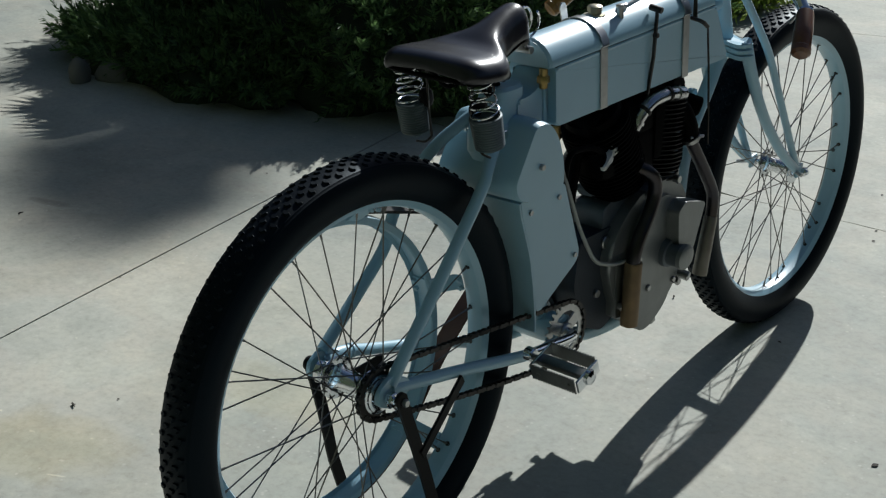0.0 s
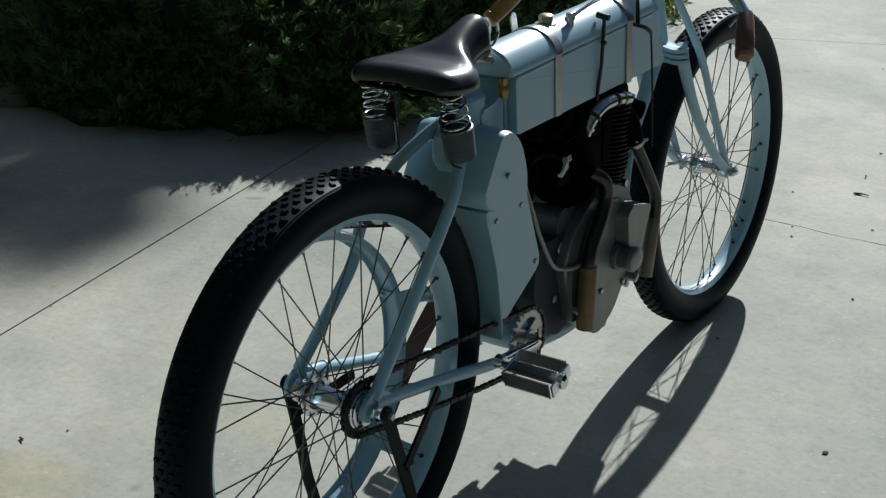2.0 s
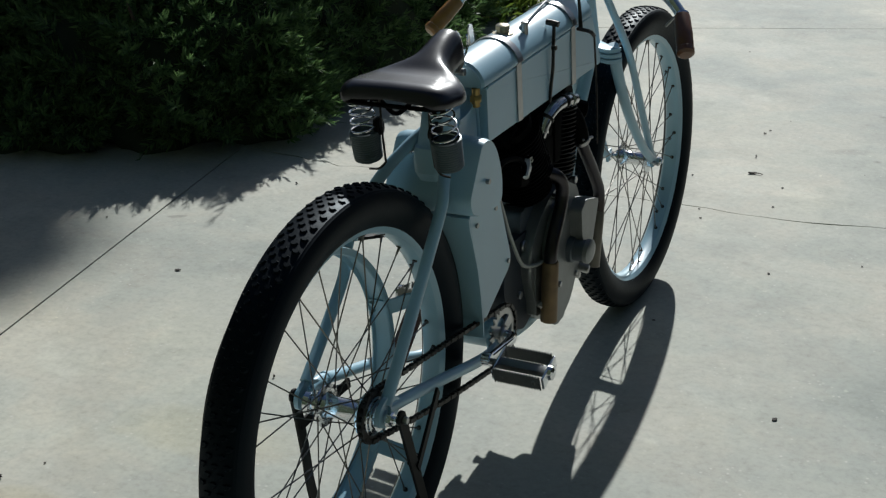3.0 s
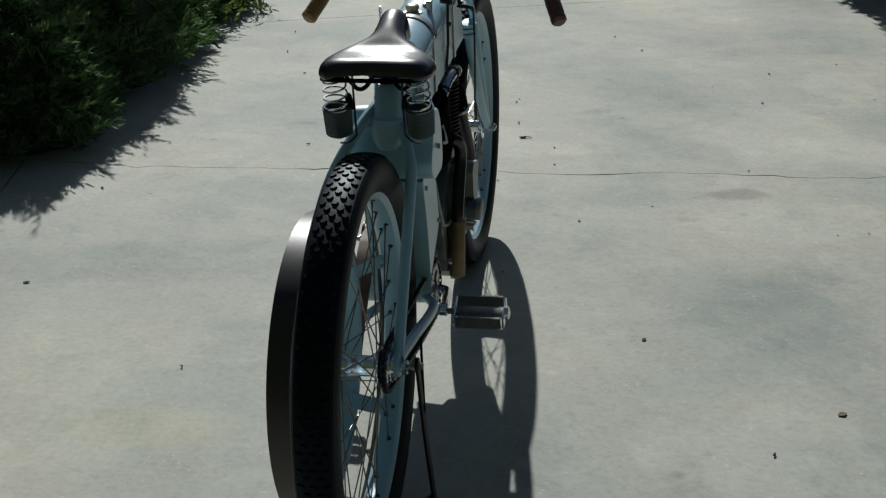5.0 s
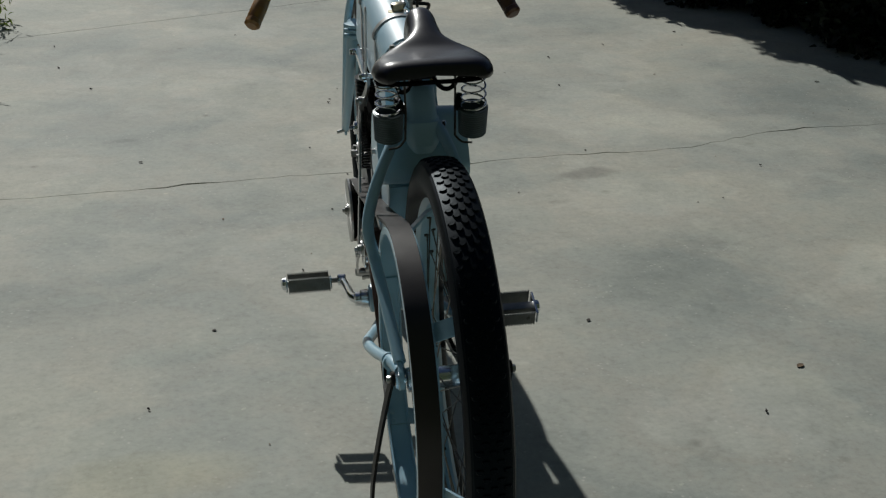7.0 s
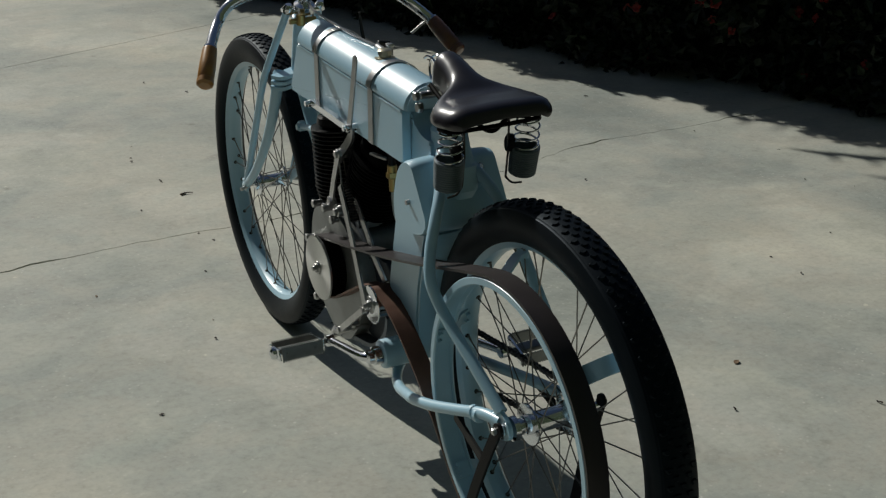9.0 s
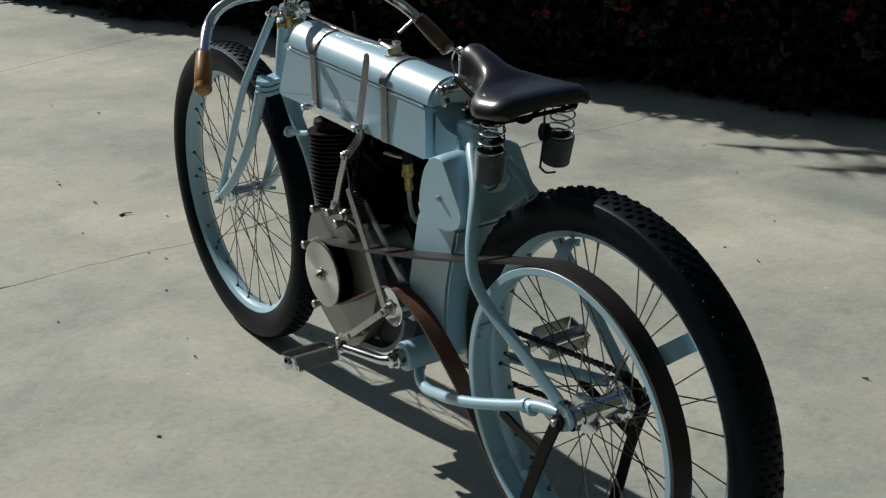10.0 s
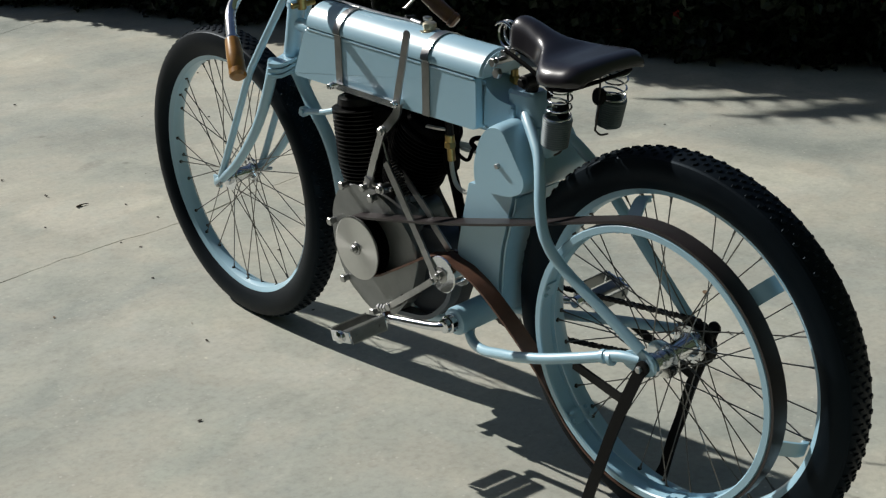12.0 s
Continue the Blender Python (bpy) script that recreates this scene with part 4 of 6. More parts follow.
rod(bm, (-0.034, 0.338, 0.806), (0.026, 0.338, 0.806), 0.013, 18)
hexnut(bm, (-0.034, 0.338, 0.806), (-1, 0, 0), 0.009, 0.008)
hexnut(bm, (0.026, 0.338, 0.806), (1, 0, 0), 0.009, 0.008)
part("saddle_clamp", bm, STAND, bike, "dark round saddle clamp with bolts")
bm = bmesh.new()
rod(bm, (-0.030, 0.410, 0.832), (0.026, 0.410, 0.832), 0.007, 12)
block(bm, (0.002, 0.412, 0.838), (0.026, 0.018, 0.020), 0.004)
hexnut(bm, (-0.034, 0.410, 0.832), (-1, 0, 0), 0.009, 0.008)
hexnut(bm, (-0.030, 0.404, 0.812), (-1, 0, 0), 0.010, 0.010)
part("nose_bracket", bm, STEEL, bike, "steel bracket under the saddle nose")

# ---- engine ----
bm = bmesh.new()
case = [(0.655, 0.285), (0.725, 0.215), (0.795, 0.212), (0.880, 0.268), (0.914, 0.350), (0.906, 0.440), (0.860, 0.502), (0.745, 0.500), (0.668, 0.456), (0.622, 0.390)]
plate(bm, rounded(case, 0.035), -0.066, 0.050, 0.007, 3)
engine = part("crankcase", bm, CASEALU, bike, "dull grey cast crankcase")
for y, z in ((0.903, 0.398), (0.872, 0.270), (0.775, 0.218), (0.668, 0.285), (0.850, 0.495), (0.752, 0.490)):
    bm = bmesh.new()
    rod(bm, (-0.078, y, z), (0.058, y, z), 0.0075, 12)
    hexnut(bm, (-0.076, y, z), (-1, 0, 0), 0.0095, 0.007)
    hexnut(bm, (0.057, y, z), (1, 0, 0), 0.0090, 0.006)
    part("case_bolt", bm, STEEL, engine)
bm = bmesh.new()
plate(bm, rounded([(0.640, 0.482), (0.664, 0.492), (0.720, 0.500), (0.720, 0.448), (0.660, 0.428), (0.638, 0.436)], 0.016), -0.042, 0.026, 0.006)
part("gear_case", bm, DULLALU, engine, "dull grey rear engine casing")
bm = bmesh.new()
plate(bm, rounded([(0.560, 0.445), (0.700, 0.445), (0.700, 0.260), (0.640, 0.236), (0.585, 0.262), (0.545, 0.352)], 0.018), -0.036, 0.030, 0.005)
part("clutch_case", bm, DARKALU, engine, "dark blue-grey lower engine casing")
bm = bmesh.new()
plate(bm, rounded([(0.652, 0.392), (0.676, 0.392), (0.676, 0.258), (0.656, 0.262)], 0.004), 0.030, 0.052, 0.002)
part("case_rib", bm, CASEALU, engine)
for y, z, r in ((0.640, 0.420, 0.012), (0.618, 0.322, 0.008)):
    bm = bmesh.new()
    rod(bm, (0.029, y, z), (0.036, y, z), r, 18)
    part("case_plug", bm, STEEL, engine)
bm = bmesh.new()
plate(bm, rounded([(0.690, 0.400), (0.738, 0.468), (0.800, 0.482), (0.880, 0.438), (0.886, 0.335), (0.806, 0.238), (0.742, 0.206), (0.706, 0.225), (0.694, 0.310)], 0.022), 0.048, 0.066, 0.005)
timing = part("timing_cover", bm, CASEALU, engine, "smooth grey timing cover")
bm = bmesh.new()
plate(bm, rounded([(0.806, 0.384), (0.800, 0.446), (0.826, 0.464), (0.902, 0.442), (0.864, 0.352), (0.832, 0.350)], 0.007), 0.058, 0.094, 0.003)
part("magneto", bm, CASEALU, engine, "boxy magneto with a bright top edge")
bm = bmesh.new()
turned(bm, (0.062, 0.808, 0.356), (1, 0.12, -0.06), [(0, 0.030), (0.014, 0.029), (0.016, 0.024), (0.038, 0.0235)], 30)
shaft = part("shaft_housing", bm, DULLALU, engine)
bm = bmesh.new()
turned(bm, (0.099, 0.8125, 0.3538), (1, 0.12, -0.06), [(0, 0.0225), (0.001, 0.0265), (0.010, 0.0265), (0.013, 0.022), (0.014, 0.008)], 30)
part("shaft_cap", bm, CASEALU, shaft)
for y, z in ((0.708, 0.372), (0.745, 0.300), (0.838, 0.288), (0.872, 0.400)):
    bm = bmesh.new()
    hexnut(bm, (0.065, y, z), (1, 0, 0), 0.0065, 0.006)
    part("cover_screw", bm, STEEL, timing)
bm = bmesh.new()
rod(bm, (0.050, 0.868, 0.292), (0.084, 0.872, 0.286), 0.010, 14)
part("oil_plug", bm, STEEL, engine)
bm = bmesh.new()
rod(bm, (0.026, 0.806, 0.240), (0.030, 0.826, 0.218), 0.0065, 12)
rod(bm, (0.030, 0.826, 0.222), (0.031, 0.828, 0.188), 0.0060, 12)
block(bm, (0.030, 0.828, 0.214), (0.016, 0.018, 0.012), 0.003)
rod(bm, (0.018, 0.838, 0.226), (0.044, 0.838, 0.226), 0.0032, 10)
part("drain_tap", bm, STEEL, engine)


def cylinder(p0, p1, r, fins, mat):
    """A finned barrel with its head."""
    bm = bmesh.new()
    p0, p1 = Vector(p0), Vector(p1)
    L = (p1 - p0).length
    prof = [(0, r * 0.62)]
    step = L * 0.86 / fins
    for i in range(fins):
        s = 0.006 + i * step
        q = r * (0.90 + 0.10 * min(1, i / 4))
        prof += [(s, r * 0.62), (s + 0.0004, q), (s + 0.0026, q), (s + 0.0032, r * 0.62)]
    prof += [(L * 0.88, r * 0.66), (L * 0.90, r * 0.80), (L * 0.97, r * 0.76), (L, r * 0.5), (L + 0.002, 0.01)]
    turned(bm, p0, p1 - p0, prof, 36)
    part("finned_cylinder", bm, mat, engine, "black finned engine cylinder")


cylinder((-0.006, 0.838, 0.490), (-0.006, 0.852, 0.686), 0.066, 19, FINBLACK)
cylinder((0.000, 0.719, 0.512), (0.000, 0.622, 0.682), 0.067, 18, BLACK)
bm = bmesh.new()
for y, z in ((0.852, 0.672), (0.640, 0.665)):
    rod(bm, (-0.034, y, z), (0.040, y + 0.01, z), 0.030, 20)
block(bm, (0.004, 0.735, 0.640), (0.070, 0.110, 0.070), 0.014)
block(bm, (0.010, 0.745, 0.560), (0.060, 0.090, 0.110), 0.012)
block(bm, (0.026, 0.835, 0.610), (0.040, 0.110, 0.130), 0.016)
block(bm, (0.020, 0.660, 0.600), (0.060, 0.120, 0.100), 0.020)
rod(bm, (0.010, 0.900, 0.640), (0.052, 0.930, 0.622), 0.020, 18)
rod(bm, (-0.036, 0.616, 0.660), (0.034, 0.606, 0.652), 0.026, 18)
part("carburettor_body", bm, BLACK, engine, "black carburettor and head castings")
bm = bmesh.new()
bend = [(0.036, 0.716, 0.626), (0.042, 0.732, 0.652), (0.049, 0.758, 0.672), (0.055, 0.800, 0.677), (0.055, 0.856, 0.668)]
tube(bm, bend, 0.0125, 18, k=6)
hose = part("intake_hose", bm, FLEX, engine, "shiny metal intake pipe")
for q in (0.10, 0.30, 0.74, 0.88):
    run = spline(bend, 12)
    i = int(q * (len(run) - 1))
    bm = bmesh.new()
    turned(bm, run[i], run[i + 1] - run[i], [(0, 0.0126), (0.0005, 0.0148), (0.0065, 0.0148), (0.007, 0.0126)], 22)
    part("hose_clamp", bm, CHAIN if q in (0.30, 0.74) else FLEX, hose)
bm = bmesh.new()
tube(bm, [(0.026, 0.852, 0.652), (0.044, 0.872, 0.630), (0.054, 0.884, 0.598), (0.057, 0.892, 0.566)], 0.0180, 18, k=6)
part("exhaust_port", bm, BLACK, engine, "black front exhaust port")
bm = bmesh.new()
tube(bm, [(0.057, 0.890, 0.568), (0.059, 0.908, 0.540), (0.062, 0.943, 0.491), (0.064, 0.978, 0.437), (0.064, 0.985, 0.405), (0.063, 0.981, 0.365), (0.062, 0.975, 0.325)], 0.0128, 18, k=6)
part("exhaust_pipe", bm, BLUEPIPE, engine, "heat-blued front exhaust pipe")
bm = bmesh.new()
turned(bm, (0.0632, 0.983, 0.380), Vector((-0.002, -0.027, -0.120)), [(0, 0.0130), (0.004, 0.0142), (0.080, 0.0150), (0.126, 0.0158), (0.1265, 0.0145), (0.060, 0.0135), (0.050, 0.004)], 22)
part("exhaust_tip", bm, PIPE, engine, "bare steel exhaust tip")
bm = bmesh.new()
turned(bm, (0.0568, 0.888, 0.574), (0.1, 0.5, -0.9), [(0, 0.0150), (0.001, 0.0195), (0.009, 0.0195), (0.010, 0.0150)], 22)
rod(bm, (0.066, 0.874, 0.575), (0.076, 0.908, 0.573), 0.0032, 10)
part("exhaust_clamp", bm, STEEL, engine)
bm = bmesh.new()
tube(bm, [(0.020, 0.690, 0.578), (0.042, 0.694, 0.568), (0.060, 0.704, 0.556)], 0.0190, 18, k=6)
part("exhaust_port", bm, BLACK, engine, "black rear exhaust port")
bm = bmesh.new()
tube(bm, [(0.052, 0.698, 0.560), (0.068, 0.716, 0.550), (0.075, 0.734, 0.530), (0.076, 0.738, 0.500), (0.075, 0.722, 0.464), (0.075, 0.692, 0.424), (0.075, 0.677, 0.392), (0.075, 0.674, 0.362)], 0.0138, 18, k=6)
part("exhaust_pipe", bm, BLUEPIPE, engine, "heat-blued rear exhaust pipe")
bm = bmesh.new()
turned(bm, (0.075, 0.676, 0.380), (-0.01, 0.0, -0.3), [(0, 0.0158), (0.003, 0.0172), (0.110, 0.0176), (0.132, 0.0176), (0.1322, 0.0160), (0.080, 0.0155), (0.070, 0.004)], 22)
part("exhaust_tip", bm, RUST, engine, "rust-brown exhaust tip")
bm = bmesh.new()
coil(bm, (0.040, 0.846, 0.494), (0.044, 0.856, 0.590), 0.0085, 0.0018, 13, n=6, per=14)
rod(bm, (0.040, 0.846, 0.490), (0.044, 0.858, 0.640), 0.004, 10)
rod(bm, (0.036, 0.876, 0.470), (0.036, 0.884, 0.640), 0.007, 12)
part("valve_spring", bm, STEEL, engine, "exposed valve spring and push rod")
bm = bmesh.new()
turned(bm, (0.044, 0.636, 0.611), (0.030, -0.078, -0.020), [(0, 0.008), (0.004, 0.0125), (0.014, 0.0125), (0.0145, 0.0085), (0.030, 0.0080), (0.034, 0.0100), (0.046, 0.0098), (0.060, 0.0075), (0.074, 0.0060), (0.076, 0.003)], 6)
part("spark_plug", bm, PLUG, engine, "pale spark plug with a ceramic cap")
bm = bmesh.new()
tube(bm, [(0.066, 0.566, 0.596), (0.060, 0.584, 0.612), (0.054, 0.566, 0.628), (0.050, 0.530, 0.636), (0.050, 0.496, 0.634), (0.048, 0.484, 0.604), (0.044, 0.490, 0.556), (0.040, 0.512, 0.520)], 0.0052, 10, k=6)
part("plug_lead", bm, BLACK, engine)
bm = bmesh.new()
tube(bm, [(0.046, 0.476, 0.612), (0.050, 0.486, 0.581), (0.054, 0.500, 0.540), (0.056, 0.520, 0.492), (0.058, 0.553, 0.434), (0.058, 0.576, 0.408), (0.058, 0.602, 0.395), (0.059, 0.636, 0.384), (0.060, 0.672, 0.379)], 0.0038, 10, k=6)
part("oil_line", bm, HOSE, engine, "thin grey oil line")
bm = bmesh.new()
block(bm, (-0.024, 0.680, 0.502), (0.042, 0.044, 0.016), 0.004)
hexnut(bm, (-0.044, 0.674, 0.502), (-1, 0, 0), 0.010, 0.010)
hexnut(bm, (-0.004, 0.690, 0.502), (1, 0, 0), 0.009, 0.008)
part("engine_mount", bm, DULLALU, engine)

# pulley with its plain turned disc
PU = (0.781, 0.377)
bm = bmesh.new()
turned(bm, (-0.1055, *PU), (1, 0, 0), [(0, 0.0685), (0.001, 0.0708), (0.005, 0.0708), (0.006, 0.0680)], 64)
pulley = part("pulley", bm, TURNED, bike, "plain turned aluminium pulley disc")
bm = bmesh.new()
turned(bm, (-0.0995, *PU), (1, 0, 0), [(0, 0.0640), (0.040, 0.0640), (0.041, 0.056), (0.052, 0.052)], 56)
part("pulley_drum", bm, BLACK, pulley, "black pulley drum")
bm = bmesh.new()
turned(bm, (-0.1085, *PU), (1, 0, 0), [(0, 0.0130), (0.001, 0.0145), (0.003, 0.0150)], 28)
turned(bm, (-0.1140, *PU), (1, 0, 0), [(0, 0.0075), (0.002, 0.0098), (0.006, 0.0098)], 6)
rod(bm, (-0.1185, *PU), (-0.112, *PU), 0.0050, 12)
part("pulley_nut", bm, STEEL, pulley)
# tension roller and arm
ID = (0.515, 0.395)
bm = bmesh.new()
turned(bm, (-0.1010, *ID), (1, 0, 0), [(0, 0.022), (0.0005, 0.0372), (0.002, 0.0390), (0.0035, 0.0388), (0.004, 0.029), (0.0430, 0.029), (0.0435, 0.0385), (0.046, 0.0385), (0.0465, 0.018)], 48)
roller = part("tension_roller", bm, CHROME, bike, "chromed flanged belt tension roller")
bm = bmesh.new()
turned(bm, (-0.1035, *ID), (1, 0, 0), [(0, 0.0150), (0.001, 0.0175), (0.003, 0.0180)], 30)
turned(bm, (-0.1110, *ID), (1, 0, 0), [(0, 0.006), (0.001, 0.0095), (0.008, 0.0100)], 6)
rod(bm, (-0.1165, *ID), (-0.05, *ID), 0.005, 12)
part("roller_bolt", bm, STEEL, roller)
bm = bmesh.new()
strip(bm, [(-0.108, 0.520, 0.388), (-0.106, 0.600, 0.330), (-0.098, 0.690, 0.268)], 0.005, 0.013)
turned(bm, (-0.114, 0.534, 0.378), (1, 0, 0), [(0, 0.005), (0.001, 0.0075), (0.010, 0.0080)], 6)
rod(bm, (-0.104, 0.692, 0.266), (-0.060, 0.692, 0.266), 0.0085, 14)
rod(bm, (-0.096, 0.690, 0.262), (-0.090, 0.742, 0.246), 0.0052, 12)
for k in range(3):
    turned(bm, (-0.0945 + k * 0.0015, 0.703 + k * 0.012, 0.258 - k * 0.0037), (0.1, 1, -0.3), [(0, 0.0080), (0.0015, 0.0092), (0.006, 0.0092), (0.0075, 0.0080)], 6)
part("roller_arm", bm, STEEL, roller)
bm = bmesh.new()
strip(bm, [(-0.050, 0.742, 0.232), (-0.046, 0.680, 0.238), (-0.042, 0.615, 0.252), (-0.040, 0.560, 0.300), (-0.044, 0.535, 0.350)], 0.030, 0.010, k=6)
part("engine_cradle", bm, DULLALU, bike)

# levers on the left
bm = bmesh.new()
strip(bm, [(-0.0600, 0.664, 0.710), (-0.0610, 0.668, 0.690), (-0.0650, 0.684, 0.668), (-0.0700, 0.702, 0.648), (-0.0715, 0.712, 0.632)], 0.006, 0.020, up=(0, 1, 0.6), k=4)
rod(bm, (-0.058, 0.702, 0.648), (-0.080, 0.702, 0.648), 0.0105, 16)
hexnut(bm, (-0.079, 0.702, 0.648), (-1, 0, 0), 0.0080, 0.006)
part("bell_crank", bm, STEEL, bike, "curved steel crank below the lever rail")
bm = bmesh.new()
strip(bm, [(-0.0760, 0.703, 0.645), (-0.0770, 0.732, 0.582), (-0.0760, 0.754, 0.534)], 0.004, 0.0175, up=(0, 1, 0.4))
block(bm, (-0.0745, 0.758, 0.526), (0.016, 0.018, 0.024), 0.003, Euler((radians(24), 0, 0)).to_matrix())
rod(bm, (-0.064, 0.762, 0.515), (-0.090, 0.762, 0.515), 0.0075, 14)
hexnut(bm, (-0.089, 0.762, 0.515), (-1, 0, 0), 0.0085, 0.006)
part("link_rod", bm, STEEL, bike, "flat steel link with a clevis")
bm = bmesh.new()
tube(bm, [(-0.072, 0.708, 0.632), (-0.075, 0.697, 0.606), (-0.078, 0.686, 0.586)], 0.0022, 8)
strip(bm, [(-0.080, 0.692, 0.584), (-0.092, 0.612, 0.490), (-0.1075, 0.522, 0.385)], 0.004, 0.0165, up=(0, 0.6, 1))
part("tension_strap", bm, STEEL, bike, "flat steel strap to the tension roller")
bm = bmesh.new()
strip(bm, [(-0.058, 0.676, 0.570), (-0.063, 0.628, 0.533), (-0.066, 0.581, 0.497), (-0.068, 0.566, 0.476), (-0.060, 0.532, 0.430)], 0.004, 0.0145, up=(0, 0.6, 1))
part("rear_strap", bm, STEEL, bike)
bm = bmesh.new()
coil(bm, (-0.068, 0.684, 0.586), (-0.074, 0.642, 0.522), 0.0085, 0.0018, 13, n=6, per=14)
tube(bm, [(-0.066, 0.700, 0.640), (-0.066, 0.690, 0.600), (-0.068, 0.684, 0.586)], 0.002, 6)
part("return_spring", bm, CHAIN, bike, "dark coil return spring")
bm = bmesh.new()
rod(bm, (-0.070, 0.770, 0.520), (-0.060, 0.700, 0.518), 0.0065, 12)
rod(bm, (-0.082, 0.716, 0.520), (-0.050, 0.712, 0.520), 0.0110, 14)
hexnut(bm, (-0.082, 0.716, 0.520), (-1, 0, 0), 0.0085, 0.006)
part("cross_shaft", bm, STEEL, bike)
bm = bmesh.new()
tube(bm, [(-0.004, 0.612, 0.660), (-0.002, 0.592, 0.605), (0.000, 0.572, 0.540), (0.000, 0.556, 0.470), (0.000, 0.548, 0.425)], 0.0105, 14, k=5)
part("breather_hose", bm, BLACK, bike, "thick black breather hose")
bm = bmesh.new()
tube(bm, [(-0.022, 0.556, 0.640), (-0.010, 0.540, 0.612), (0.0, 0.530, 0.606), (0.002, 0.520, 0.626), (0.002, 0.508, 0.634), (0.0, 0.494, 0.628)], 0.0040, 8, k=5)
part("control_cable", bm, BLACK, bike)

# ---- drive belt ----
def arc(c, r, a0, a1, n):
    return [(c[0] + r * math.cos(radians(a0 + (a1 - a0) * i / n)), c[1] + r * math.sin(radians(a0 + (a1 - a0) * i / n))) for i in range(n + 1)]


BX = -0.0765
top_run = arc(PU, 0.0668, -60, 78, 12)
a, b = Vector(top_run[-1]), Vector((0.0695, 0.6275))
for i in range(1, 10):
    t = i / 10
    q = a.lerp(b, t)
    top_run.append((q.x, q.y - 0.012 * math.sin(math.pi * t)))
top_run += arc((0, 0.37), 0.2648, 74.7, 225, 34)
bm = bmesh.new()
strip(bm, [(BX - 0.002, y, z) for y, z in top_run], 0.0048, 0.037, up=(1, 0, 0))
belt = part("drive_belt", bm, BELT, bike, "flat brown leather drive belt")
low = arc((0, 0.37), 0.2648, 225, 322, 24)
low += [tuple(v)[1:] for v in spline([(0, *low[-1]), (0, 0.262, 0.268), (0, 0.335, 0.334), (0, 0.410, 0.390), (0, 0.462, 0.416)], 5)][1:]
low += arc(ID, 0.0322, 122, 66, 6)
low += [(0.575, 0.412), (0.650, 0.368), (0.715, 0.331)] + arc(PU, 0.0668, -122, -60, 6)
bm = bmesh.new()
strip(bm, [(BX - 0.002, y, z) for y, z in low], 0.0048, 0.037, up=(1, 0, 0))
part("belt_lower_run", bm, BELTRED, belt, "redder flesh side of the belt's lower run")

# ---- cranks, pedals and chain ----
RING_X, RING_R = 0.050, 0.058
bm = bmesh.new()
outer = sprocket(RING_R, 28)
n = len(outer)
y0, z0 = BB[1], BB[2]
vs = []
for x in (RING_X - 0.0016, RING_X + 0.0016):
    vs.append([bm.verts.new((x, y0 + a, z0 + b)) for a, b in outer])
    vs.append([bm.verts.new((x, y0 + a * 0.70, z0 + b * 0.70)) for a, b in arc((0, 0), RING_R, 0, 360 * (n - 1) / n, n - 1)])
for i in range(n):
    j = (i + 1) % n
    for p, q in ((0, 1), (1, 3), (3, 2), (2, 0)):
        bm.faces.new((vs[p][i], vs[p][j], vs[q][j], vs[q][i]))
for k in range(3):
    w = radians(30 + 120 * k)
    strip(bm, [(RING_X, y0 + 0.012 * math.cos(w), z0 + 0.012 * math.sin(w)), (RING_X, y0 + 0.043 * math.cos(w), z0 + 0.043 * math.sin(w))], 0.024, 0.0034, up=(1, 0, 0))
turned(bm, (RING_X - 0.004, y0, z0), (1, 0, 0), [(0, 0.016), (0.001, 0.018), (0.008, 0.018), (0.010, 0.015)], 24)
ring = part("chainring", bm, STEEL, bike, "steel chainring with three arms")
bm = bmesh.new()
tube(bm, [(0.052, y0, z0), (0.070, y0 - 0.004, z0 + 0.001), (0.080, y0 - 0.030, z0 + 0.006), (0.088, y0 - 0.100, z0 + 0.020), (0.094, y0 - 0.162, z0 + 0.031)], (0.0105, 0.0080), 14, k=6)
turned(bm, (0.084, 0.330, 0.326), (1, 0, 0), [(0, 0.010), (0.002, 0.0125), (0.016, 0.0125), (0.018, 0.010)], 20)
part("crank_arm", bm, CHROME, ring, "chrome crank arm")
bm = bmesh.new()
tube(bm, [(-0.100, y0, z0), (-0.118, y0 + 0.004, z0 - 0.001), (-0.126, y0 + 0.030, z0 - 0.007), (-0.130, y0 + 0.096, z0 - 0.018), (-0.136, y0 + 0.160, z0 - 0.027)], (0.0105, 0.0080), 14, k=6)
turned(bm, (-0.124, y0, z0), (1, 0, 0), [(0, 0.010), (0.002, 0.0145), (0.012, 0.0150), (0.014, 0.0185), (0.028, 0.0190), (0.030, 0.016)], 28)
turned(bm, (-0.146, 0.653, 0.268), (1, 0, 0), [(0, 0.010), (0.002, 0.0125), (0.016, 0.0125), (0.018, 0.010)], 20)
part("crank_arm", bm, CHROME, ring, "chrome crank arm")


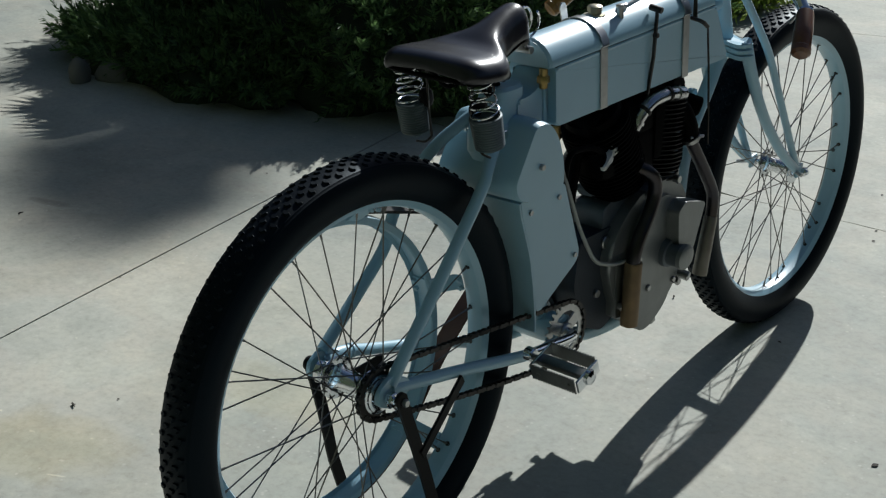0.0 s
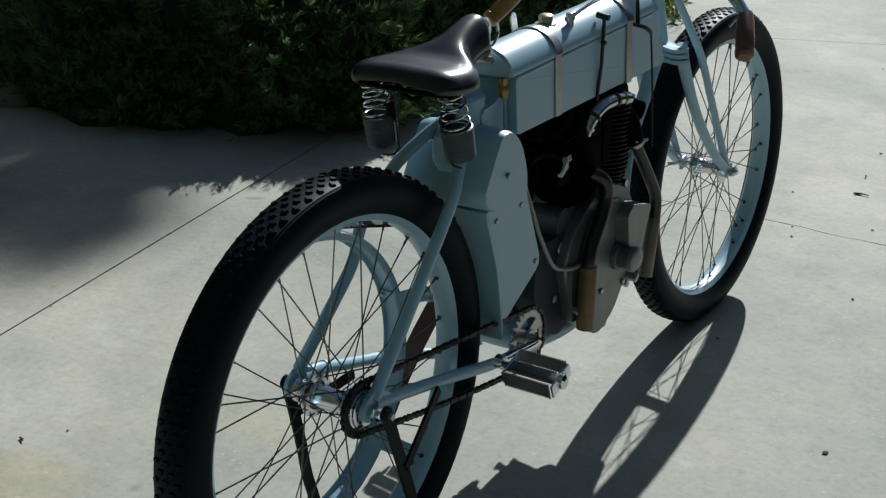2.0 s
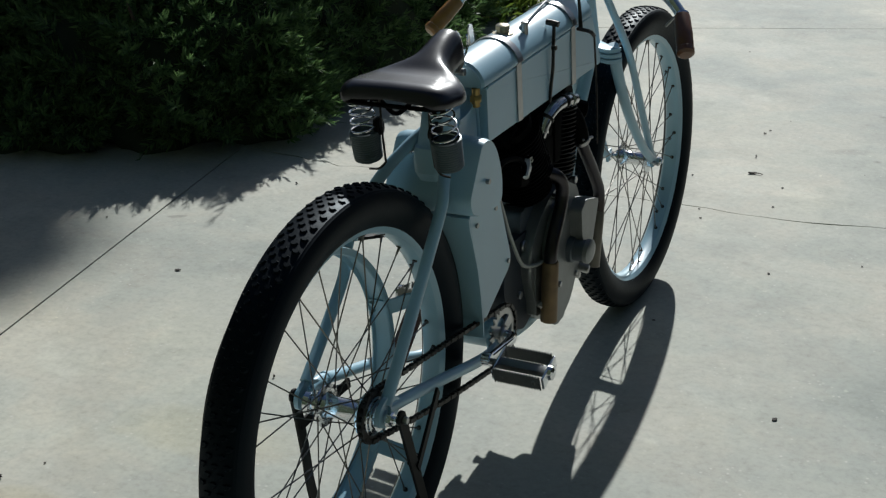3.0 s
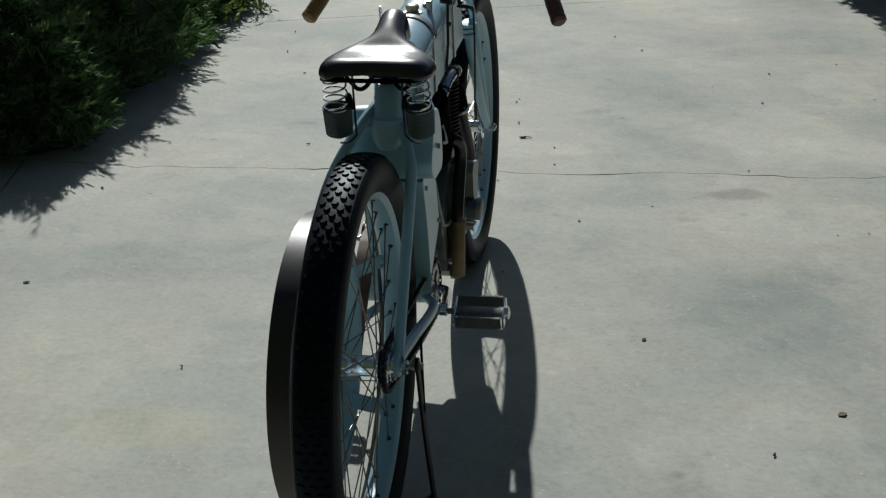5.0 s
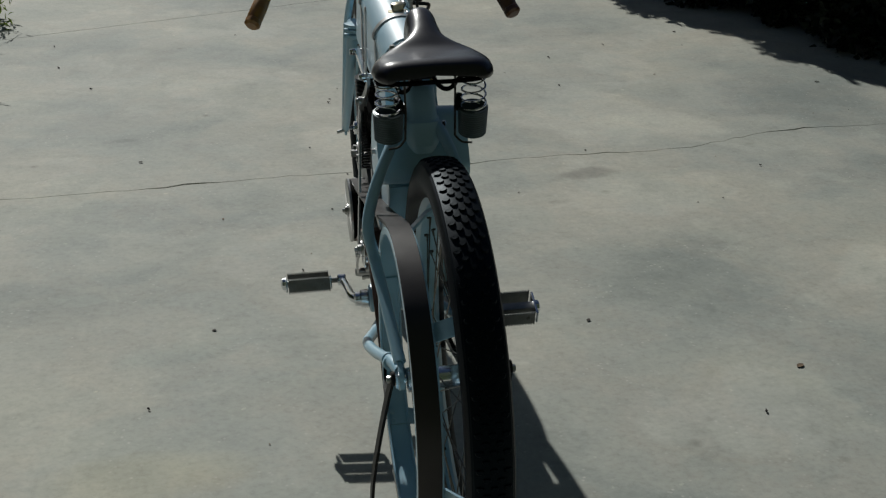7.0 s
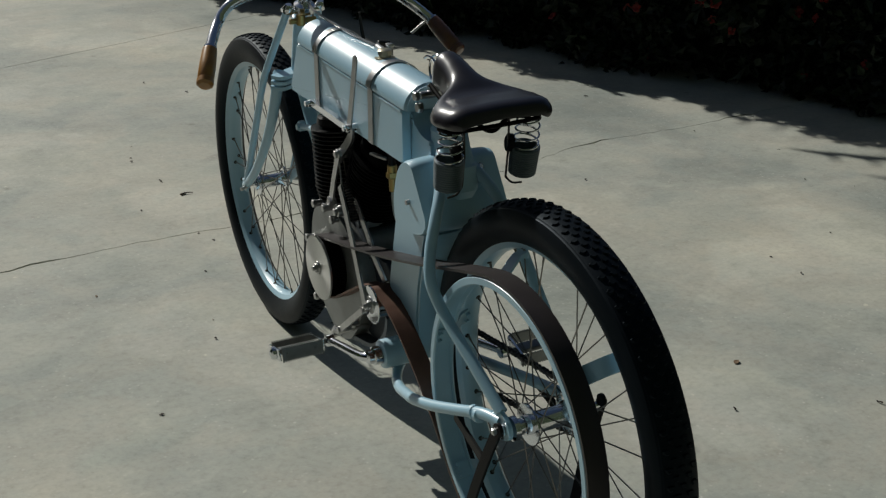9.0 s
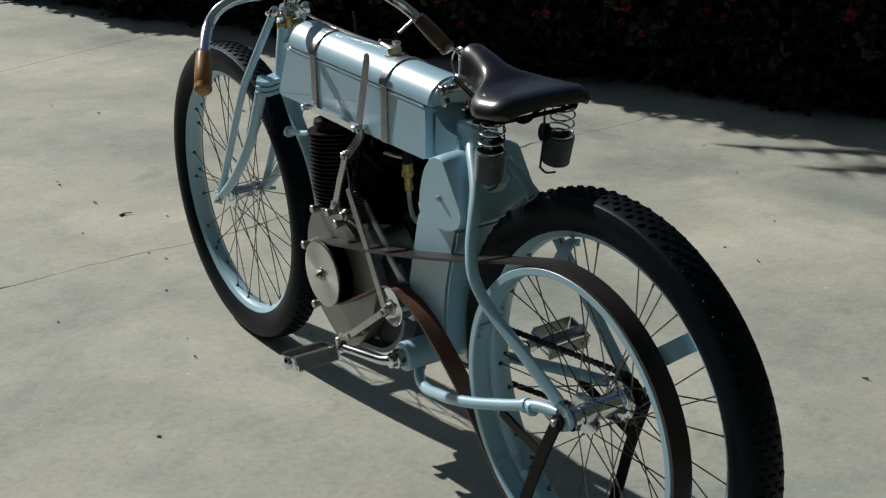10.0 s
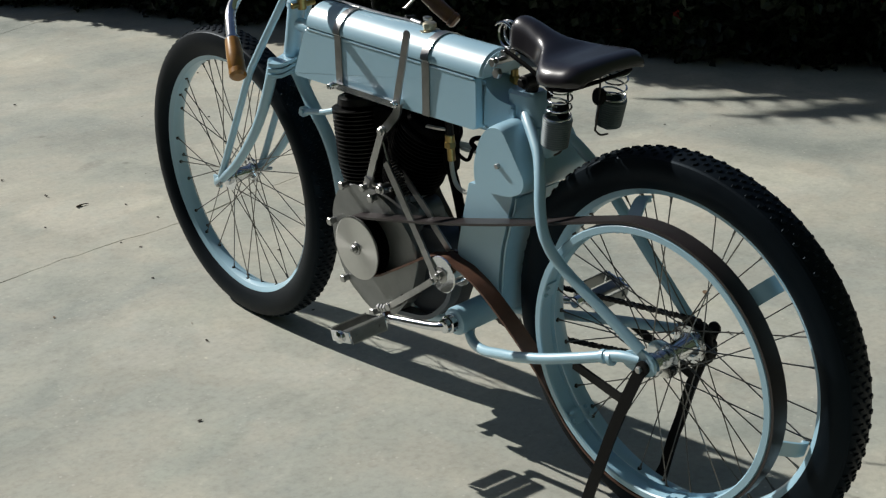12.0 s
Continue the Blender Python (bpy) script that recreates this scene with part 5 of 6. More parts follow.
def pedal(name, x0, x1, y, z, tilt):
    """A rat-trap pedal: two toothed side plates, end caps and a middle barrel."""
    bm = bmesh.new()
    block(bm, ((x0 + x1) / 2, 0, 0.001), (abs(x1 - x0), 0.021, 0.013), 0.004)
    s = 1 if x1 > x0 else -1
    rod(bm, (x0 - s * 0.016, 0, 0), (x0, 0, 0), 0.006, 12)
    me = finish("pedal", bm, PEDAL)
    ob = new(name, me)
    ob.parent = bike
    ob.matrix_local = pose(0, y, z, tilt, 0, 0)
    tagged(ob, label="toothed metal rat-trap pedal")
    teeth = 17
    for sy in (-1, 1):
        bm = bmesh.new()
        L = abs(x1 - x0)
        out = []
        for i in range(teeth):
            a = x0 + s * L * (0.02 + 0.96 * i / teeth)
            b = x0 + s * L * (0.02 + 0.96 * (i + 0.5) / teeth)
            out += [(a, 0.0130), (a, 0.0162), (b, 0.0162), (b, 0.0130)]
        out = out + [(x, -zz) for x, zz in out[::-1]]
        A = [bm.verts.new((x, sy * 0.0320, zz)) for x, zz in out]
        B = [bm.verts.new((x, sy * 0.0295, zz)) for x, zz in out]
        bm.faces.new(A)
        bm.faces.new(B[::-1])
        for i in range(len(A)):
            j = (i + 1) % len(A)
            bm.faces.new((A[i], A[j], B[j], B[i]))
        for f in (0.18, 0.82):
            rod(bm, (x0 + s * L * f, sy * 0.0315, 0), (x0 + s * L * f, sy * 0.0345, 0), 0.0035, 10)
        part("pedal_plate", bm, PEDAL, ob)
    for f, bulge in ((0.0, 0), (1.0, 1)):
        bm = bmesh.new()
        x = x0 + (x1 - x0) * f
        block(bm, (x, 0, 0), (0.0050, 0.062, 0.025), 0.002)
        if bulge:
            turned(bm, (x, 0, 0), (s, 0, 0), [(0, 0.014), (0.008, 0.013), (0.011, 0.006)], 20)
        part("pedal_cap", bm, CHROME, ob)
    return ob


pedal("pedal", 0.118, 0.214, 0.328, 0.324, 18)
pedal("pedal", -0.162, -0.256, 0.654, 0.268, -12)

# chain: one closed run of inner and outer links
def chain_path():
    cy, cz = BB[1], BB[2]
    r1, r2 = RING_R, 0.043
    d = Vector((0 - cy, 0.37 - cz))
    L, base = d.length, math.degrees(math.atan2(d.y, d.x))
    off = math.degrees(math.acos((r1 - r2) / L))
    pts = arc((cy, cz), r1, base + off - 360, base - off, 40)
    a = Vector(pts[-1])
    b = Vector((r2 * math.cos(radians(base - off)), 0.37 + r2 * math.sin(radians(base - off))))
    pts += [tuple(a.lerp(b, i / 24)) for i in range(1, 24)]
    pts += arc((0, 0.37), r2, base - off, base + off, 24)
    a, b = Vector(pts[-1]), Vector(pts[0])
    for i in range(1, 24):
        q = a.lerp(b, i / 24)
        pts.append((q.x, q.y - 0.006 * math.sin(math.pi * i / 24)))
    return pts


loop = [Vector(p) for p in chain_path()]
loop.append(loop[0])
dist = [0.0]
for a, b in zip(loop, loop[1:]):
    dist.append(dist[-1] + (b - a).length)
links = int(dist[-1] / 0.0127 / 2) * 2
pins = []
for i in range(links):
    s = dist[-1] * i / links
    k = next(j for j in range(len(dist) - 1) if dist[j + 1] >= s)
    q = (s - dist[k]) / max(1e-9, dist[k + 1] - dist[k])
    p = loop[k].lerp(loop[k + 1], q)
    f = p.x / BB[1]
    pins.append(Vector((0.046 + 0.004 * f, p.x, p.y)))
bm = bmesh.new()
for i in range(links):
    a, b = pins[i], pins[(i + 1) % links]
    d = (b - a).normalized()
    up = Vector((1, 0, 0)).cross(d)
    w = 0.0036 if i % 2 else 0.0022
    for s in (-1, 1):
        ring_pts = []
        for t, h in ((-0.004, 0.0), (-0.0025, 0.0036), (0.0030, 0.0042), (0.0064, 0.0026), (0.0098, 0.0042), (0.0152, 0.0036), (0.0167, 0.0)):
            ring_pts.append((t, h))
        full = ring_pts + [(t, -h) for t, h in ring_pts[-2:0:-1]]
        lo = [bm.verts.new(a + d * t + up * h + Vector((s * w, 0, 0))) for t, h in full]
        hi = [bm.verts.new(a + d * t + up * h + Vector((s * (w + 0.0012), 0, 0))) for t, h in full]
        bm.faces.new(lo)
        bm.faces.new(hi[::-1])
        for k in range(len(lo)):
            j = (k + 1) % len(lo)
            bm.faces.new((lo[k], lo[j], hi[j], hi[k]))
    turned(bm, a - Vector((0.0046, 0, 0)), (1, 0, 0), [(0, 0.0020), (0.0022, 0.0020), (0.0023, 0.0038), (0.0069, 0.0038), (0.0070, 0.0020), (0.0092, 0.0020)], 8)
part("chain", bm, CHAIN, bike, "dark oily roller chain")

# ---- rear stand ----
bm = bmesh.new()
strip(bm, [(-0.138, 0.100, 0.056), (-0.086, 0.106, 0.020), (0.055, 0.106, 0.014), (0.099, 0.100, 0.050)], 0.018, 0.006, k=4)
stand = part("rear_stand", bm, STAND, bike, "black flat-bar rear stand")
for pts in ([(-0.103, -0.004, 0.381), (-0.113, 0.020, 0.317), (-0.124, 0.046, 0.238), (-0.134, 0.068, 0.160), (-0.138, 0.088, 0.100), (-0.140, 0.112, 0.018)],
            [(0.098, -0.004, 0.383), (0.097, 0.019, 0.314), (0.096, 0.046, 0.236), (0.097, 0.068, 0.160), (0.098, 0.088, 0.100), (0.100, 0.112, 0.010)]):
    bm = bmesh.new()
    strip(bm, pts, 0.005, 0.022, up=(0, 1, 0.4), k=4)
    s = math.copysign(1, pts[0][0])
    turned(bm, Vector(pts[0]) + Vector((-s * 0.004, 0, -0.004)), (s, 0, 0), [(0, 0.010), (0.001, 0.0125), (0.006, 0.0125), (0.007, 0.010)], 20)
    part("stand_leg", bm, STAND, stand)
    bm = bmesh.new()
    hexnut(bm, (pts[0][0] + s * 0.003, 0, 0.374), (s, 0, 0), 0.0065, 0.007)
    part("stand_bolt", bm, STEEL, stand)
for s, a, b in ((-1, (-0.114, 0.024, 0.304), (-0.098, 0.162, 0.322)), (1, (0.099, 0.040, 0.262), (0.074, 0.170, 0.338))):
    bm = bmesh.new()
    strip(bm, [a, b], 0.005, 0.018)
    part("stand_brace", bm, STAND, stand)

# ---- ground ----
bm = bmesh.new()
vs = [bm.verts.new(p) for p in ((-600, -600, -0.07), (600, -600, -0.07), (600, 600, -0.07), (-600, 600, -0.07))]
bm.faces.new(vs)
tagged(new("ground", finish("ground", bm, SOIL)), label="dry brown soil around the concrete drive", category="ground", kind="structure")

drive = tagged(new("driveway"), label="pale weathered concrete driveway with joints and a crack", category="driveway", kind="structure")


def cut_line(pts, amp, step, seed):
    """A line through the points, broken up by small wanderings."""
    rr = random.Random(seed)
    out = []
    for a, b in zip(pts, pts[1:]):
        a, b = Vector(a), Vector(b)
        n = max(1, int((b - a).length / step))
        for i in range(n):
            q = a.lerp(b, i / n)
            out.append((q.x + rr.uniform(-amp, amp) * 0.3, q.y + rr.uniform(-amp, amp)))
    return out + [tuple(pts[-1])]


def joint_x(y):
    return -1.1796 - 0.1918 * y


def joint_y(x):
    return 4.5594 + 0.5099 * x


CRACK = [(joint_x(1.895), 1.895), (-1.16, 1.888), (-0.92, 1.937), (-0.69, 1.956), (-0.36, 2.029), (-0.04, 2.069), (0.18, 2.075), (0.42, 2.130), (0.6, 2.172), (0.95, 2.201), (1.2, 2.236), (1.43, 2.340), (1.65, 2.413), (2.05, 2.447), (2.6, 2.527), (3.6, 2.587), (9, 2.987)]
crack = cut_line(CRACK, 0.010, 0.05, 11)
g = 0.0024


def slab(name, low, high, top=0.0):
    """A slab between two lines of equal count, the lower and the upper, both from left to right."""
    bm = bmesh.new()
    n = len(low)
    T0 = [bm.verts.new((x, y, top)) for x, y in low]
    T1 = [bm.verts.new((x, y, top)) for x, y in high]
    for i in range(n - 1):
        bm.faces.new((T0[i], T0[i + 1], T1[i + 1], T1[i]))
    rim = T0 + T1[::-1]
    B = [bm.verts.new((v.co.x, v.co.y, -0.068)) for v in rim]
    for i in range(len(rim)):
        j = (i + 1) % len(rim)
        bm.faces.new((rim[j], rim[i], B[i], B[j]))
    me = bpy.data.meshes.new(name)
    bmesh.ops.recalc_face_normals(bm, faces=bm.faces)
    bm.to_mesh(me)
    bm.free()
    me.materials.append(CONCRETE)
    ob = new(name, me)
    ob.parent = drive
    return ob


def gap(i):
    return 0.0007 + 0.0052 * max(0.0, math.sin(i * 0.61) * math.sin(i * 0.17 + 1.3)) ** 1.5 + 0.0012 * abs(math.sin(i * 1.9))


nc = len(crack)
x_end = 9.0
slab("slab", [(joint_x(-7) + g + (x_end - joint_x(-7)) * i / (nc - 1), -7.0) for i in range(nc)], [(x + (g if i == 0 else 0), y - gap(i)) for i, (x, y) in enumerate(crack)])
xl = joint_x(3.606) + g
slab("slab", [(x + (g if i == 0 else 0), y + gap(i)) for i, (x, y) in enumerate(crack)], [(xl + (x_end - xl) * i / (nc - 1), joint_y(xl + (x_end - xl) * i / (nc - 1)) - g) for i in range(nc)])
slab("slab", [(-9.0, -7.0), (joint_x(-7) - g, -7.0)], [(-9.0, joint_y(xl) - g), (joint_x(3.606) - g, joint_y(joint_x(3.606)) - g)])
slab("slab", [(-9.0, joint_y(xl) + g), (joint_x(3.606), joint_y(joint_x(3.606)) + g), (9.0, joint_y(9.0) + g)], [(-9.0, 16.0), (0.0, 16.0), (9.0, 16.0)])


# ---- foliage ----
def leaf_cloud(name, bases, dirs, length, widths, mat, seed, blades=8, spread=0.7, curl=0.25):
    """Many narrow pointed blades in sprays: each spray grows from a base along its direction."""
    rs = np.random.RandomState(seed)
    n = len(bases)
    B = np.repeat(np.asarray(bases), blades, 0)
    D = np.repeat(np.asarray(dirs), blades, 0)
    Ls = np.repeat(length, blades) * rs.uniform(0.55, 1.1, n * blades)
    along = np.tile(np.linspace(0.0, 0.75, blades), n) * np.repeat(length, blades)
    D2 = D + rs.normal(0, spread, D.shape)
    D2 /= np.linalg.norm(D2, axis=1)[:, None]
    base = B + D * along[:, None]
    side = np.cross(D2, rs.normal(0, 1, D2.shape))
    side /= np.linalg.norm(side, axis=1)[:, None] + 1e-9
    nrm = np.cross(side, D2)
    L = Ls[:, None] * 0.6
    W = np.repeat(widths, blades)[:, None]
    v0 = base
    v1 = base + D2 * L * 0.45 + side * W
    v2 = base + D2 * L + nrm * L * curl
    v3 = base + D2 * L * 0.45 - side * W
    V = np.stack([v0, v1, v2, v3], 1).reshape(-1, 3)
    F = np.arange(len(V)).reshape(-1, 4)
    me = bpy.data.meshes.new(name)
    me.from_pydata(V.tolist(), [], F.tolist())
    me.materials.append(mat)
    return me



def sprays(name, bases, dirs, reach, mat, seed, needles=34):
    """Feathery evergreen sprays: each a short stem set all round with small pointed needles."""
    r = np.random.RandomState(seed)
    n = len(bases)
    t = np.tile(np.linspace(0.02, 1.0, needles), n)[:, None]
    B, D, R = np.repeat(bases, needles, 0), np.repeat(dirs, needles, 0), np.repeat(reach, needles)[:, None]
    side = np.cross(D, r.normal(0, 1, D.shape))
    side /= np.linalg.norm(side, axis=1)[:, None] + 1e-9
    bend = np.repeat(r.normal(0, 0.22, (n, 3)), needles, 0)
    base = B + D * R * t + bend * R * t * t
    fan = (1.0 - 0.75 * t) * 0.42 + 0.12
    way = D * (0.75 + 0.5 * t) + side * (1.15 - 0.7 * t)
    way /= np.linalg.norm(way, axis=1)[:, None]
    long_ = R * fan * r.uniform(0.7, 1.15, (n * needles, 1))
    flat = np.cross(way, r.normal(0, 1, way.shape))
    flat /= np.linalg.norm(flat, axis=1)[:, None] + 1e-9
    wide = long_ * 0.085 + 0.0006
    V = np.stack([base, base + way * long_ * 0.4 + flat * wide, base + way * long_, base + way * long_ * 0.4 - flat * wide], 1).reshape(-1, 3)
    me = bpy.data.meshes.new(name)
    me.from_pydata(V.tolist(), [], np.arange(len(V)).reshape(-1, 4).tolist())
    me.materials.append(mat)
    return me


def juniper(box, count, seed):
    """A spreading juniper: a lumpy mound of feathery sprays round a dark solid core, on a few bent stems."""
    r = np.random.RandomState(seed)
    cx, cy, cz, ax, ay, az = box

    def swell(u):
        return 0.10 * np.sin(u[:, :1] * 7 + cx * 7) * np.cos(u[:, 1:2] * 6 + cy * 5) + 0.07 * np.sin(u[:, 2:] * 11 + u[:, :1] * 9) + 0.05 * np.sin(u[:, 1:2] * 17 + u[:, 2:] * 13)

    u = r.normal(0, 1, (count, 3))
    u /= np.linalg.norm(u, axis=1)[:, None]
    u[:, 2] = np.abs(u[:, 2]) * 1.1 - 0.12
    rad = r.uniform(0.72, 1.0, (count, 1)) ** 0.6 + swell(u)
    p = u * rad * np.array([ax, ay, az]) + np.array([cx, cy, cz])
    d = u * np.array([1, 1, 0.7]) + np.array([0, 0, 0.30]) + r.normal(0, 0.30, u.shape)
    k = p[:, 2] > 0.05
    p, d = p[k], d[k]
    d /= np.linalg.norm(d, axis=1)[:, None]
    p -= d * 0.05
    e = tagged(new("juniper_shrub"), label="dark green spreading juniper shrub beside the concrete", category="shrub", group="junipers in the planting bed")
    ob = new("foliage", sprays("foliage", p, d, r.uniform(0.07, 0.14, len(p)), JUNIPER, seed))
    ob.parent = e
    tagged(ob, label="dense dark green feathery sprays", kind="stuff")
    # solid dark hull stands in for the shaded inside of the shrub
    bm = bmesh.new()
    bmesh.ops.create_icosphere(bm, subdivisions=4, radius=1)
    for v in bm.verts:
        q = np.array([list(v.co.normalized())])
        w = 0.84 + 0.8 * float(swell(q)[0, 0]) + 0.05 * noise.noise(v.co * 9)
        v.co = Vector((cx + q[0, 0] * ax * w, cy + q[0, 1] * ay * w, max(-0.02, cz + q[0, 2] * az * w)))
    tagged(part("dark_core", bm, DARKFILL, e, "dark solid core for the shaded inside of the shrub", 60), kind="stuff")
    for k in range(6):
        bm = bmesh.new()
        w = r.uniform(0, 6.28)
        p1 = Vector((cx + math.cos(w) * ax * 0.75, cy + math.sin(w) * ay * 0.75, cz + az * r.uniform(0.3, 0.8)))
        tube(bm, spline([(cx, cy, -0.02), (cx + math.cos(w) * ax * 0.3, cy + math.sin(w) * ay * 0.3, cz * 0.6 + 0.05), p1], 4), (0.022, 0.005), 6)
        part("stem", bm, BARK, e)
    return e


for k, box in enumerate(((-2.00, 2.18, 0.05, 0.62, 0.57, 0.565), (-2.62, 2.10, 0.05, 0.58, 0.52, 0.54), (-1.96, 2.82, 0.10, 0.58, 0.60, 0.86), (-1.96, 3.42, 0.10, 0.54, 0.58, 0.95), (-2.65, 2.95, 0.20, 0.70, 0.75, 1.05),
                         (-1.98, 4.00, 0.10, 0.46, 0.48, 0.78), (-3.05, 2.45, 0.10, 0.45, 0.50, 0.72),
                         (-2.50, 1.68, 0.03, 0.62, 0.28, 0.20), (-1.76, 2.09, 0.13, 0.36, 0.28, 0.14))):
    juniper(box, 2100 if k < 7 else 1000, 21 + k)
bm = bmesh.new()
outline = rounded([(-3.45, 2.00), (-2.85, 1.72), (-1.85, 1.86), (-1.58, 2.20), (-1.58, 3.60), (-1.66, 4.60), (-3.60, 4.60)], 0.3)
lo = [bm.verts.new((x, y, 0.001)) for x, y in outline]
hi = [bm.verts.new((x * 0.985 - 0.035, y * 0.985 + 0.045, 0.035)) for x, y in outline]
bm.faces.new(hi)
for i in range(len(lo)):
    j = (i + 1) % len(lo)
    bm.faces.new((lo[i], lo[j], hi[j], hi[i]))
tagged(new("planting_bed", finish("planting_bed", bm, SOIL)), label="dark soil of the shrub bed", category="planting bed", kind="structure")


def hedge(name, line, depth, height, count, seed, label):
    """A tall broad-leaved hedge along a line, its near face uneven, with red blossoms."""
    r = np.random.RandomState(seed)
    seg = np.array(line)
    ln = np.r_[0, np.cumsum(np.hypot(*(seg[1:] - seg[:-1]).T))]
    s = r.uniform(0, ln[-1], count)
    x, y = np.interp(s, ln, seg[:, 0]), np.interp(s, ln, seg[:, 1])
    i = np.clip(np.searchsorted(ln, s) - 1, 0, len(seg) - 2)
    t = (seg[i + 1] - seg[i])
    t /= np.linalg.norm(t, axis=1)[:, None]
    nrm = np.stack([t[:, 1], -t[:, 0]], 1)
    nrm *= np.sign((nrm * np.array([-1, -0.5])).sum(1))[:, None]
    z = height * r.uniform(0.0, 1, count) ** 0.9
    inside = r.exponential(0.10, count) - 0.08 * np.sin(s * 5) * np.cos(z * 6) - 0.06 * np.sin(s * 13 + z * 9)
    inside += np.where(r.rand(count) < 0.25, r.uniform(0, depth, count), 0)
    p = np.stack([x - nrm[:, 0] * inside, y - nrm[:, 1] * inside, z], 1)
    d = np.stack([nrm[:, 0], nrm[:, 1], r.uniform(-0.3, 0.6, count)], 1) + r.normal(0, 0.5, (count, 3))
    d /= np.linalg.norm(d, axis=1)[:, None]
    e = tagged(new(name), label=label, category="hedge")
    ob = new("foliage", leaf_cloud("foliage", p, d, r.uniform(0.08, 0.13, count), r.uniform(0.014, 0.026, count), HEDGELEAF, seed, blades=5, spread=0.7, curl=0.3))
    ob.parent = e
    tagged(ob, label="dense glossy leaves coloured near black for deep shade")
    # dark sheet behind the leaves stands in for the hedge's shaded depth
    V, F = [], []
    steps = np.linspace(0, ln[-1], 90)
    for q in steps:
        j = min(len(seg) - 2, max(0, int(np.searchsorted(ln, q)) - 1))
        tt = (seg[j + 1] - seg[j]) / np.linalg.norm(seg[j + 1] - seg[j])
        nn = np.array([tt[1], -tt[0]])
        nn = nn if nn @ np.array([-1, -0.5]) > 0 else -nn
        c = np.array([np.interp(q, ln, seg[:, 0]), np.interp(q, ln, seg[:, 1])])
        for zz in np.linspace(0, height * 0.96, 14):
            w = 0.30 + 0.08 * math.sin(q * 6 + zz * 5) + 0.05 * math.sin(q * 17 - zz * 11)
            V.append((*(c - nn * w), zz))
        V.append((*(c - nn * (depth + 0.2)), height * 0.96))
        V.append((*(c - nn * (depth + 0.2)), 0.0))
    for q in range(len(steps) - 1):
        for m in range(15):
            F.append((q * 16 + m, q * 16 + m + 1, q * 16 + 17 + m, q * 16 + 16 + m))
    me = bpy.data.meshes.new("dark_core")
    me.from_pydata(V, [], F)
    me.materials.append(DARKFILL)
    ob = new("dark_core", me)
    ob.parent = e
    tagged(ob, label="dark sheet for the shaded inside of the hedge", kind="stuff")
    k = np.where((inside < 0.05) & (z > 0.10))[0]
    k = r.choice(k, 300, replace=False)
    V, F = [], []
    for q in k:
        c = p[q] + np.r_[nrm[q], 0] * 0.07
        ax = Vector((*nrm[q], 0.3)) + Vector(r.normal(0, 0.35, 3))
        ax.normalize()
        a = ax.orthogonal().normalized()
        b = ax.cross(a)
        R = r.uniform(0.018, 0.030)
        for m in range(5):
            w = 2 * math.pi * m / 5 + r.uniform(-0.1, 0.1)
            dd = a * math.cos(w) + b * math.sin(w)
            ss = a * -math.sin(w) + b * math.cos(w)
            c0 = Vector(c)
            n0 = len(V)
            V += [tuple(c0), tuple(c0 + dd * R * 0.6 + ss * R * 0.45 + ax * R * 0.35), tuple(c0 + dd * R + ss * R * 0.2 + ax * R * 0.25), tuple(c0 + dd * R - ss * R * 0.2 + ax * R * 0.25), tuple(c0 + dd * R * 0.6 - ss * R * 0.45 + ax * R * 0.35)]
            F.append(tuple(range(n0, n0 + 5)))
    me = bpy.data.meshes.new("blossom")
    me.from_pydata(V, [], F)
    me.materials.append(PETAL)
    ob = new("blossoms", me)
    ob.parent = e
    tagged(ob, label="scattered red five-petalled blossoms", kind="stuff")
    return e


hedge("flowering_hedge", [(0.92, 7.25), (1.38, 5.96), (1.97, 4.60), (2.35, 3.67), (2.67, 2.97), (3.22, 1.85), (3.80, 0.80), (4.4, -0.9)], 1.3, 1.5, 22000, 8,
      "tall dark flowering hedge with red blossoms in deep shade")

# edging stones at the end of the bed
for i, (x, y, sx, sy, sz) in enumerate(((-2.690, 1.345, 0.034, 0.040, 0.060), (-2.625, 1.450, 0.070, 0.050, 0.048), (-2.560, 1.545, 0.040, 0.040, 0.036))):
    bm = bmesh.new()
    bmesh.ops.create_icosphere(bm, subdivisions=3, radius=1)
    for v in bm.verts:
        q = v.co.normalized()
        w = 1 + 0.16 * noise.noise(q * 1.3 + Vector((i * 5.1, 0, 0))) + 0.05 * noise.noise(q * 4 + Vector((i, 0, 0)))
        v.co = Vector((q.x * sx * w, q.y * sy * w, q.z * sz * w))
    ob = new("edging_stone", finish("edging_stone", bm, STONE, 60))
    ob.matrix_world = pose(x, y, sz * 0.45, 0, 0, i * 40)
    tagged(ob, label="rounded grey edging stone at the shrub bed", category="stone", group="edging stones of the shrub bed")

# bright low planting beyond the juniper
r = np.random.RandomState(31)
n = 900
P = np.stack([r.normal(-1.62, 0.10, n), r.normal(4.16, 0.16, n), r.uniform(0, 0.10, n)], 1)
D = r.normal(0, 0.5, (n, 3)) + np.array([0, 0, 0.9])
D /= np.linalg.norm(D, axis=1)[:, None]
ob = new("ground_cover", leaf_cloud("ground_cover", P, D, r.uniform(0.06, 0.12, n), r.uniform(0.004, 0.009, n), GRASS, 32, blades=5, spread=0.5))
tagged(ob, label="sunlit yellow-green ground cover plant by the drive", category="plant", kind="stuff")


